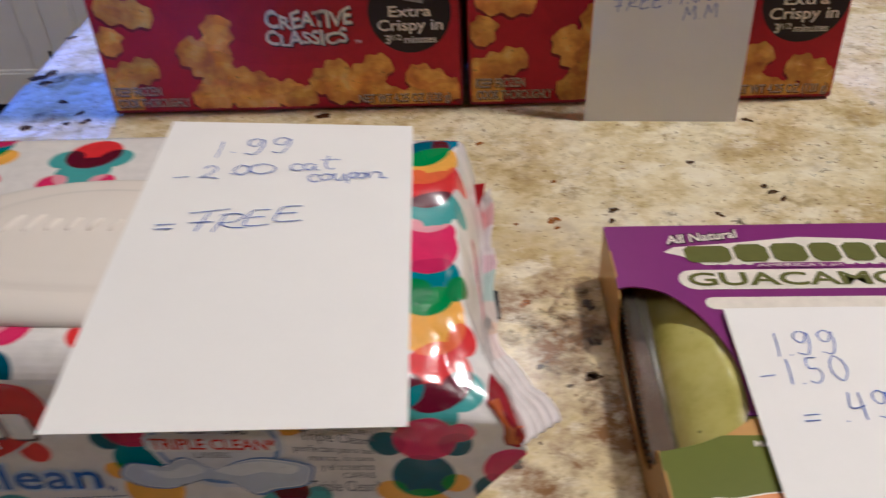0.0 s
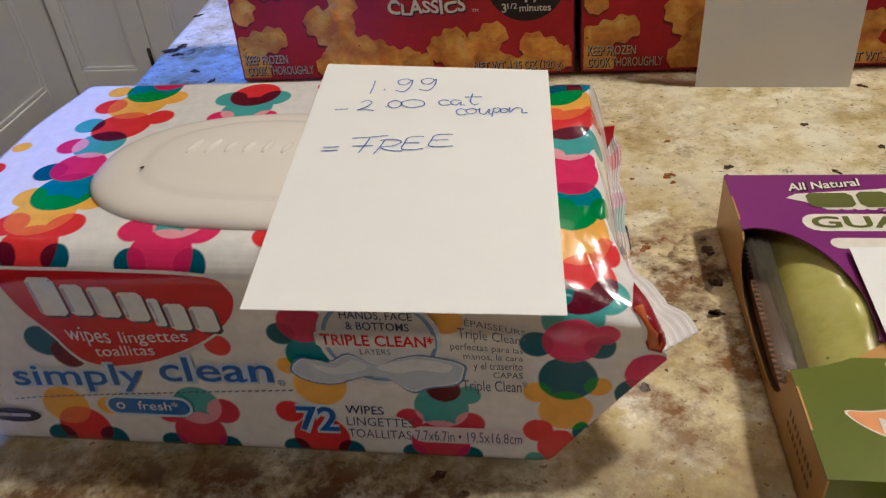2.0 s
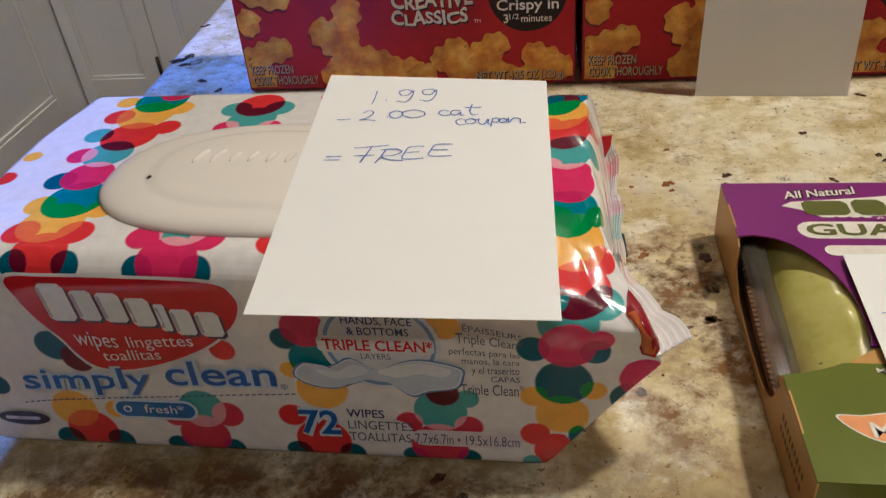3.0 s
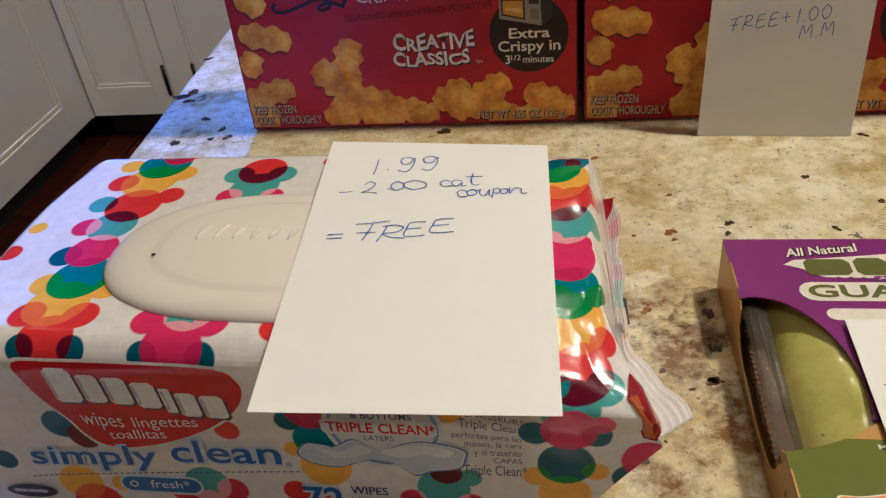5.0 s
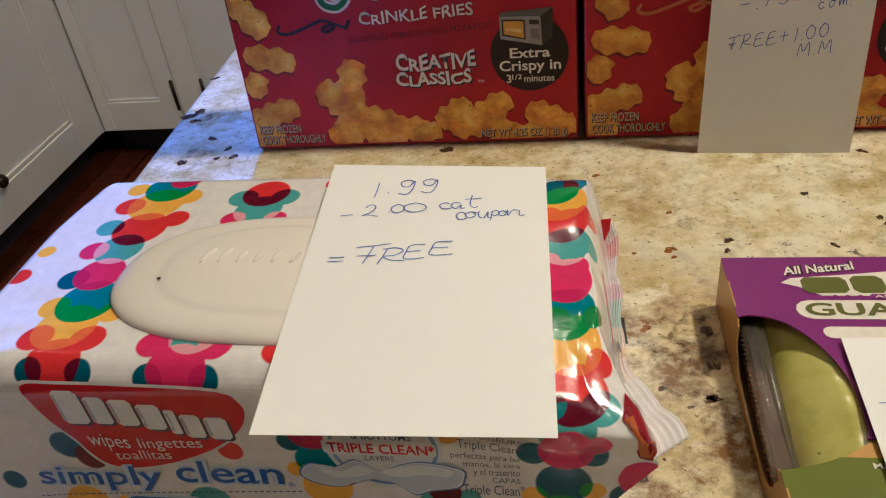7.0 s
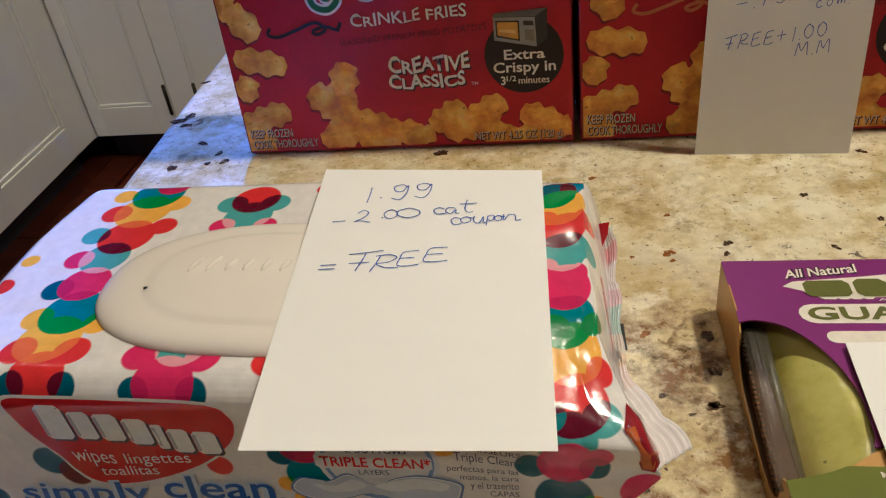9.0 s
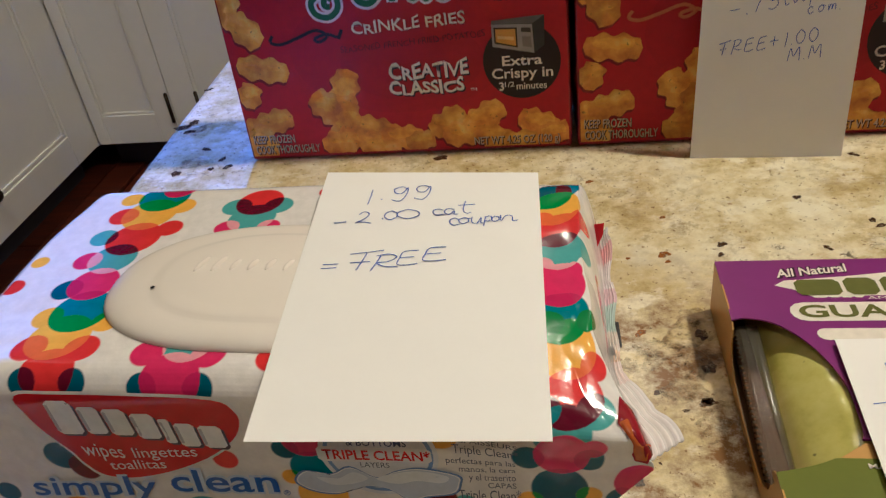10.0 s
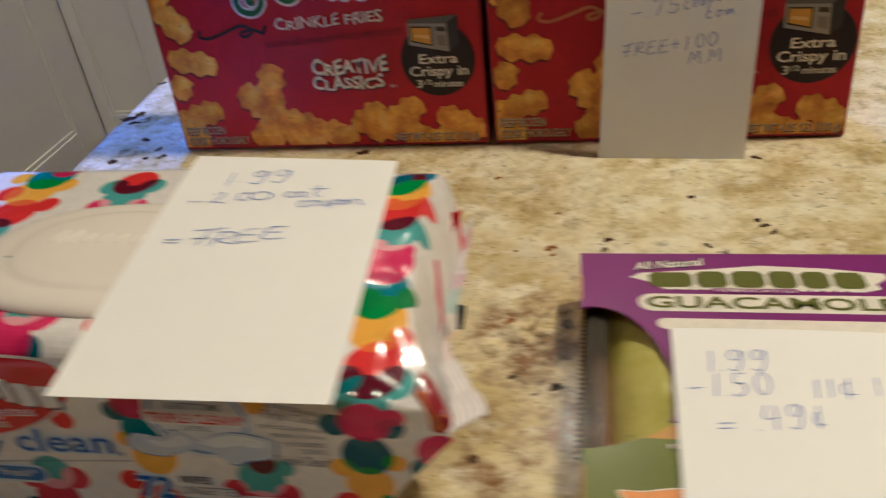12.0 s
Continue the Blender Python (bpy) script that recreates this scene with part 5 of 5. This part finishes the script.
ink_mesh("wipes_picture", [(CLOTH_EDGE, lin(112, 142, 196)), ([(mu + (a - mu) * 1.02, mv + (b - mv) * 1.07) for a, b in CLOTH], lin(236, 238, 242)), (CLOTH, lin(202, 211, 228)), (FOLD, lin(234, 238, 245)), (FOLD2, lin(228, 233, 242))],
         pack_to, FILM_PRINT, wipes, "printed picture of folded white wipes", lift=0.00088, step=0.00003, rings=3)
film_words("ÉPAISSEURS", -0.0305, 0.0525, 0.0158, 0.0026, GREY)
film_words("Triple Clean*", -0.0325, 0.0476, 0.0178, 0.0042, GREY)
film_words("perfectas para las", -0.0348, 0.0430, 0.0192, 0.0028, GREY)
film_words("manos, la cara", -0.0315, 0.0392, 0.0158, 0.0028, GREY)
film_words("y el traserito", -0.0290, 0.0355, 0.0132, 0.0028, GREY)
film_words("CAPAS", -0.0238, 0.0325, 0.0080, 0.0022, GREY)
film_words("Triple Clean*", -0.0325, 0.0275, 0.0178, 0.0042, GREY)


def pack_top(x, y):
    """Height of the film's top at a place."""
    k = SEC_S[np.argmax(SEC_Z)]
    return Vector(pack_point(x, k + (y + 0.254)))


def lid():
    """The oval snap lid: a thin flange, a groove, and a low raised dome."""
    cx, cy, hx, hy = -0.0900, -0.2200, 0.0538, 0.0303
    prof = ((1.04, 0.0001), (1.038, 0.0007), (1.015, 0.0016), (0.985, 0.0023), (0.94, 0.0029), (0.88, 0.0033), (0.80, 0.0035), (0.765, 0.00355), (0.735, 0.0037), (0.70, 0.0042), (0.66, 0.00445), (0.58, 0.0046), (0.4, 0.0047), (0.2, 0.0047))
    bm = bmesh.new()
    rows, n = [], 72
    for s, h in prof:
        row = []
        for k in range(n):
            a = 2 * math.pi * k / n
            c, d = math.cos(a), math.sin(a)
            e = (abs(c) ** 2.35 + abs(d) ** 2.35) ** (-1 / 2.35)
            x, y = cx + hx * s * e * c, cy + hy * s * e * d
            row.append(bm.verts.new((x, y, pack_top(x, y).z + h * (1 - 0.45 * ease((x + 0.10) / 0.05)))))
        rows.append(row)
    for p, q in zip(rows, rows[1:]):
        for i in range(n):
            bm.faces.new((p[i], p[(i + 1) % n], q[(i + 1) % n], q[i]))
    bm.faces.new(rows[-1])
    ob = put("lid", bm, LID_PLASTIC, wipes, "oval translucent white snap lid", True)
    top = lambda a, b, h: Vector((a, b, pack_top(a, b).z + 0.0045 * (1 - 0.45 * ease((a + 0.10) / 0.05)) + h))
    # raised slanted ridges in place of the moulded name
    for k in range(6):
        bm = bmesh.new()
        a = -0.1155 + k * 0.0058
        r = bmesh.ops.create_uvsphere(bm, u_segments=14, v_segments=8, radius=1.0)
        for v in r["verts"]:
            x, y, z = v.co
            tall = 0.0042 if k in (0, 1) else 0.0030
            px, py = a + 0.0010 * x + 0.35 * tall * y, -0.2155 - (0.0008 if k > 1 else 0) + tall * y
            v.co = top(px, py, 0.0001 + 0.0011 * z)
        hang(part("ridge", bm, LID_PLASTIC, None, "", True), ob)
    bm = bmesh.new()
    bmesh.ops.create_circle(bm, cap_ends=True, segments=10, radius=0.0007)
    bmesh.ops.translate(bm, vec=top(-0.1280, -0.2265, -0.00025), verts=bm.verts)
    hang(part("vent_dot", bm, BLACK, None), ob)
    return ob


lid()


# ---- index cards ----
def card(name, label, corner, across, down, wide, high, sag, lines, parent=None):
    """A sheet of card stock: corner, directions across and down, and a bend given by sag(s, t)."""
    across, down = Vector(across).normalized(), Vector(down).normalized()
    normal = down.cross(across)
    normal.normalize()
    if normal.z < 0 and abs(normal.z) > 0.3 or (abs(normal.z) <= 0.3 and normal.y > 0):
        normal = -normal

    def to(a, b, h):
        s, t = a / wide, b / high
        return Vector(corner) + across * a + down * b + normal * (sag(s, t) + h)

    sheet = thing(name, Vector(corner), label, "index card", "handwritten index cards")
    bm = bmesh.new()
    n, m = 14, 22
    grid = [[bm.verts.new(to(wide * i / n, high * j / m, 0)) for i in range(n + 1)] for j in range(m + 1)]
    for j in range(m):
        for i in range(n):
            bm.faces.new((grid[j][i], grid[j][i + 1], grid[j + 1][i + 1], grid[j + 1][i]))
    bmesh.ops.recalc_face_normals(bm, faces=bm.faces)
    bmesh.ops.solidify(bm, geom=bm.faces[:], thickness=0.00022)
    put("sheet", bm, PAPER, sheet)
    marks = [(r[0], r[1] * wide, r[2] * high, r[3] * wide, r[4] * high) if len(r) == 5 else (r[0], r[1] * wide, r[2] * high, r[3] * wide, -r[4] * high, -r[5] * high) for r in lines]
    handwriting(marks, lambda a, b, h: to(a, b, h + 0.00016), sheet)
    return sheet


card("index_card", "white index card with blue handwriting lying on the wipes pack", (-0.0854, -0.1662, 0.0832), (0.0744, 0.0085, -0.0082), (0.0068, -0.1187, -0.0068), 0.0752, 0.1198,
     lambda s, t: 0.0012 * math.sin(math.pi * t) * math.sin(math.pi * (0.2 + 0.8 * s)) + 0.0008 * max(0, t - 0.75) * 4 * s,
     (("1", 0.227, 0.100, 0.235, 0.176), (".", 0.282, 0.148, 0.288, 0.153), ("9", 0.331, 0.084, 0.398, 0.160), ("9", 0.432, 0.076, 0.501, 0.150), ("-", 0.100, 0.260, 0.154, 0.265),
      ("2", 0.193, 0.212, 0.262, 0.267), (".", 0.305, 0.244, 0.311, 0.248), ("0", 0.314, 0.208, 0.370, 0.251), ("0", 0.368, 0.200, 0.466, 0.246), ("c", 0.524, 0.198, 0.576, 0.228),
      ("a", 0.575, 0.196, 0.636, 0.224), ("t", 0.634, 0.158, 0.708, 0.218), ("c", 0.602, 0.242, 0.648, 0.275), ("o", 0.642, 0.238, 0.700, 0.267), ("u", 0.698, 0.235, 0.754, 0.266),
      ("p", 0.751, 0.228, 0.788, 0.276), ("o", 0.784, 0.229, 0.830, 0.253), ("n", 0.824, 0.223, 0.900, 0.249), ("F", 0.206, 0.388, 0.342, 0.470), ("R", 0.302, 0.405, 0.410, 0.473),
      ("E", 0.404, 0.388, 0.488, 0.450), ("E", 0.506, 0.372, 0.602, 0.432), ("=", 0.099, 0.444, 0.164, 0.462)))
card("index_card", "white index card with blue handwriting leaning on a fries carton", (0.0665, 0.0056, 0.1178), (0.0760, -0.0042, 0.0), (-0.0052, -0.0240, -0.1178), 0.0745, 0.1202,
     lambda s, t: 0.0015 * math.sin(math.pi * t),
     (("1.00", 0.20, 0.20, 0.32, 0.075, 0.015), ("-.75", 0.17, 0.398, 0.34, 0.062, 0.03), ("coupons", 0.51, 0.362, 0.36, 0.055, 0.05), ("com.", 0.655, 0.402, 0.21, 0.046, 0.02),
      ("FREE+1.00", 0.13, 0.550, 0.63, 0.056, 0.045), ("M.M", 0.565, 0.585, 0.22, 0.054, 0.012)))
card("index_card", "white index card with blue handwriting lying on the guacamole carton", (0.0868, -0.1925, 0.0262), (0.0730, -0.0004, 0.0), (-0.0018, -0.1196, 0.0), 0.0730, 0.1196,
     lambda s, t: 0.0006 * math.sin(math.pi * s),
     (("1.99", 0.13, 0.185, 0.30, 0.085, 0.01), ("-1.50", 0.05, 0.285, 0.37, 0.085, 0.02), ("||q|", 0.55, 0.280, 0.30, 0.085, 0.02), ("=", 0.16, 0.405, 0.09, 0.06, 0.0), (".49q", 0.30, 0.395, 0.32, 0.085, 0.02)))


# ---- the guacamole carton ----
GX0, GX1, GY0, GY1, GH = 0.0548, 0.2250, -0.2845, -0.1440, 0.0240
carton = thing("guacamole_carton", (0.14, -0.21, 0), "purple and green guacamole carton with a cut-out window", "carton")
SKEW = lambda y: 0.028 * (GY1 - y)                    # the carton is turned very slightly


def guac_to(a, b, h):
    return Vector((a + SKEW(b), b, GH + h))


ARC = smooth_line(((0.0548, -0.1795), (0.0605, -0.1785), (0.0700, -0.1822), (0.0785, -0.1935), (0.0835, -0.2090), (0.0838, -0.2230), (0.0820, -0.2345), (0.0740, -0.2410), (0.0650, -0.2450), (0.0548, -0.2475)), False, 5)
BOARD = 0.0006
back_part = [(GX0, GY1)] + [p for p in ARC if p[1] > -0.236] + [(GX1, -0.236), (GX1, GY1)]
gold_part = [(p[0] + 0.0, p[1]) for p in ARC if -0.2418 <= p[1] <= -0.2345 and p[0] > 0.066] + [(GX1, -0.2418), (GX1, -0.236)]
gold_part = [(0.0823, -0.236), (0.0738, -0.2418), (GX1, -0.2418), (GX1, -0.236)]
front_part = [(0.0738, -0.2418)] + [p for p in ARC if p[1] < -0.2418] + [(GX0, GY0), (GX1, GY0), (GX1, -0.2418)]
put("top_panel", slab(back_part, -BOARD, 0, 0, guac_to), PURPLE_BOARD, carton, "purple printed top panel")
put("top_panel", slab(gold_part, -BOARD, 0, 0, guac_to), GOLD_BOARD, carton, "gold printed stripe")
put("top_panel", slab(front_part, -BOARD, 0, 0, guac_to), GREEN_BOARD, carton, "green printed top panel")
side_cut = smooth_line(((GY1, GH - BOARD), (-0.1790, GH - BOARD), (-0.1830, 0.012), (-0.1950, 0.0045), (-0.2150, 0.0032), (-0.2350, 0.0045), (-0.2440, 0.012), (-0.2478, GH - BOARD), (GY0, GH - BOARD)), False, 4)
outline = side_cut + [(GY0, 0.0004), (GY1, 0.0004)]
put("side_panel", slab(outline, 0, BOARD, 0, lambda a, b, c: Vector((GX0 + c + SKEW(a), a, b))), GOLD_BOARD, carton, "tan printed side panel")
put("side_panel", slab([(GY0, 0.0004), (GY1, 0.0004), (GY1, GH - BOARD), (GY0, GH - BOARD)], 0, BOARD, 0, lambda a, b, c: Vector((GX1 - c + SKEW(a), a, b))), GOLD_BOARD, carton)
put("front_panel", slab([(GX0 + BOARD, 0.0004), (GX1 - BOARD, 0.0004), (GX1 - BOARD, GH - BOARD), (GX0 + BOARD, GH - BOARD)], 0, BOARD, 0, lambda a, b, c: Vector((a + SKEW(GY0), GY0 + c, b))), GREEN_BOARD, carton)
put("back_panel", slab([(GX0 + BOARD, 0.0004), (GX1 - BOARD, 0.0004), (GX1 - BOARD, GH - BOARD), (GX0 + BOARD, GH - BOARD)], 0, BOARD, 0, lambda a, b, c: Vector((a + SKEW(GY1), GY1 - c, b))), PURPLE_BOARD, carton)
put("bottom_panel", slab([(GX0 + BOARD, GY0 + BOARD), (GX1 - BOARD, GY0 + BOARD), (GX1 - BOARD, GY1 - BOARD), (GX0 + BOARD, GY1 - BOARD)], 0.0, 0.0004, 0, lambda a, b, c: Vector((a + SKEW(b), b, c))), RAW_BOARD, carton)

# clear pouch with the green filling and its zigzag seal
pouch = thing("guacamole_pouch", (0.13, -0.212, 0.0005), "clear plastic pouch of green guacamole inside its carton", "pouch")
bm = bmesh.new()
rows = []
PX0, PX1, PY0, PY1 = 0.0645, 0.2150, -0.2780, -0.1520
for i in range(61):
    s = i / 60
    row = []
    for j in range(61):
        r = j / 60
        x, y = PX0 + (PX1 - PX0) * s, PY0 + (PY1 - PY0) * r
        edge = min(1, s * 9) ** 0.5 * min(1, (1 - s) * 9) ** 0.5 * min(1, r * 7) ** 0.5 * min(1, (1 - r) * 7) ** 0.5
        z = 0.006 + 0.0162 * edge + 0.0009 * noise.noise(Vector((x * 80, y * 95, 1.0))) * edge + 0.0005 * noise.noise(Vector((x * 200, y * 220, 4.0))) * edge
        row.append(bm.verts.new((x + SKEW(y), y, z)))
    rows.append(row)
for p, q in zip(rows, rows[1:]):
    for j in range(60):
        bm.faces.new((p[j], q[j], q[j + 1], p[j + 1]))
put("filling", bm, GUAC, pouch, "bumpy green guacamole under clear film", True)
put("pouch_back", box(PX0 - 0.005, PX1, PY0 + 0.004, PY1, 0.0006, 0.0056, 0.002), plain("inner_board", lin(136, 98, 66), 0.7, 0.15, 60), pouch)
bm = bmesh.new()
rows = []
for j in range(121):
    y = -0.2475 + 0.070 * j / 120
    tooth = 0.0008 * (1 if j % 4 < 2 else -1)
    row = []
    for k in range(11):
        s = k / 10
        x = 0.0648 - 0.0088 * s + (tooth if k == 10 else 0) - 0.042 * (-0.178 - y)
        z = 0.0188 + 0.0020 * math.sin(s * 2.4) - 0.0020 * s + 0.0005 * math.sin(s * 2 * math.pi * 3)
        row.append(bm.verts.new((x + SKEW(y), y, z)))
    rows.append(row)
for p, q in zip(rows, rows[1:]):
    for k in range(10):
        bm.faces.new((p[k], p[k + 1], q[k + 1], q[k]))
bmesh.ops.solidify(bm, geom=bm.faces[:], thickness=0.00025)
put("seal", bm, SEAL, pouch, "clear ribbed pouch seal with a zigzag edge", True)

OLIVE = lin(98, 100, 28)
PAPER_WHITE = lin(236, 228, 214)
ink_mesh("name_plate", [([(0.0735, -0.1600), (0.0775, -0.1572), (0.1010, -0.1548), (0.1220, -0.1520), (0.1440, -0.1535), (0.1640, -0.1565), (0.1655, -0.1590), (0.1600, -0.1630), (0.1610, -0.1660), (0.1550, -0.1680), (0.0860, -0.1675), (0.0795, -0.1625)], PAPER_WHITE),
                        (pill(0.0755, 0.1700, -0.1805, -0.1702), PAPER_WHITE), (pill(0.0815, 0.1640, -0.1905, -0.1845), PAPER_WHITE)], guac_to, BOARD_PRINT, carton, "off-white printed name plates", lift=0.0001, step=0.00002, rings=2)
plates = []
u = 0.0805
for w in (0.0170, 0.0125, 0.0130, 0.0110, 0.0110, 0.0120):
    plates.append((block(u, u + w - 0.0012, -0.1662, -0.1570 + 0.0012 * math.sin((u - 0.08) * 38), 0.0, 0.2), OLIVE))
    u += w + 0.0002
ink_mesh("brand_block", plates, guac_to, BOARD_PRINT, carton, lift=0.0003, step=0.000008, rings=1, each=True)
ink_mesh("name_plate", [(pill(0.1020, 0.1330, -0.1695, -0.1668), lin(128, 40, 122))] + [(disc(0.0905 + 0.0042 * k, -0.1682, 0.0009, 10), lin(128, 40, 122)) for k in range(3)] + [(disc(0.1365 + 0.0042 * k, -0.1682, 0.0009, 10), lin(128, 40, 122)) for k in range(4)],
         guac_to, BOARD_PRINT, carton, lift=0.0003, rings=1)
for heavy, colour, lift in ((0.10, lin(60, 30, 56), 0.00018), (0.02, PAPER_WHITE, 0.00030)):
    lettering("All Natural", 0.0755, -0.1555, 0.0260, 0.0050, guac_to, colour, carton, heavy=heavy, slant=0.1, rise=0.0035, lift=lift)
lettering("AMERICA'S #1", 0.1035, -0.1690, 0.0280, 0.0017, guac_to, PAPER_WHITE, carton, lift=0.0004)
lettering("GUACAMOLE", 0.0785, -0.1785, 0.0860, 0.0068, guac_to, OLIVE, carton, heavy=0.025, lift=0.0003)
lettering("MA", 0.0805, -0.2458, 0.0050, 0.0020, guac_to, PAPER_WHITE, carton, heavy=0.02, lift=0.0003)
BANNER = smooth_line(((0.0655, -0.2625), (0.0720, -0.2622), (0.0820, -0.2605), (0.0920, -0.2610), (0.1100, -0.2600), (0.1100, -0.2720), (0.0900, -0.2730), (0.0760, -0.2712), (0.0690, -0.2675)), True, 4)
ink_mesh("flavour_banner", [([(0.088 + (a - 0.088) * 1.03, -0.2665 + (b + 0.2665) * 1.08) for a, b in BANNER], PAPER_WHITE), (BANNER, lin(236, 160, 92))], guac_to, BOARD_PRINT, carton, "orange banner", lift=0.0001, step=0.00003, rings=2)
lettering("MEDIUM", 0.0725, -0.2695, 0.0290, 0.0052, guac_to, PAPER_WHITE, carton, heavy=0.02, lift=0.0003)
lettering("All Natural", 0.0640, 0.0120, 0.0230, 0.0050, lambda a, b, h: Vector((a + SKEW(GY0), GY0 - h, b)), PAPER_WHITE, carton, heavy=0.02, slant=0.1, rise=0.002, lift=0.0003)
side = []
for k in range(9):
    y = -0.2765 + k * 0.0026
    side.append((block(y, y + 0.0016, 0.0135 - 0.0002 * (k % 3), 0.0158, 0, 0.2), lin(120, 84, 34)))
    side.append((block(y, y + 0.0018, 0.0090, 0.0112 - 0.0003 * (k % 2), 0, 0.2), lin(120, 84, 34)))
ink_mesh("small_print", side, lambda a, b, h: Vector((GX0 + SKEW(a) - h, a, b)), BOARD_PRINT, carton, "brown small print too small to read", lift=0.0001, rings=1)


# ---- floor planks, in the strip between island and cabinets ----
plank_mesh = None
for row in range(13):
    for k in range(3):
        x0 = -1.56 + row * 0.0965
        y0 = 0.10 + k * 0.78 - 0.26 * (row % 3)
        if plank_mesh is None:
            ob = part("plank", box(0, 0.095, 0, 0.777, -0.012, 0.0, 0.0012, 1), FLOORING, floor)
            plank_mesh = ob.data
        else:
            ob = new("plank", plank_mesh)
            ob.parent = floor
        ob.location = (x0, y0 - 0.4, FLOOR_Z)
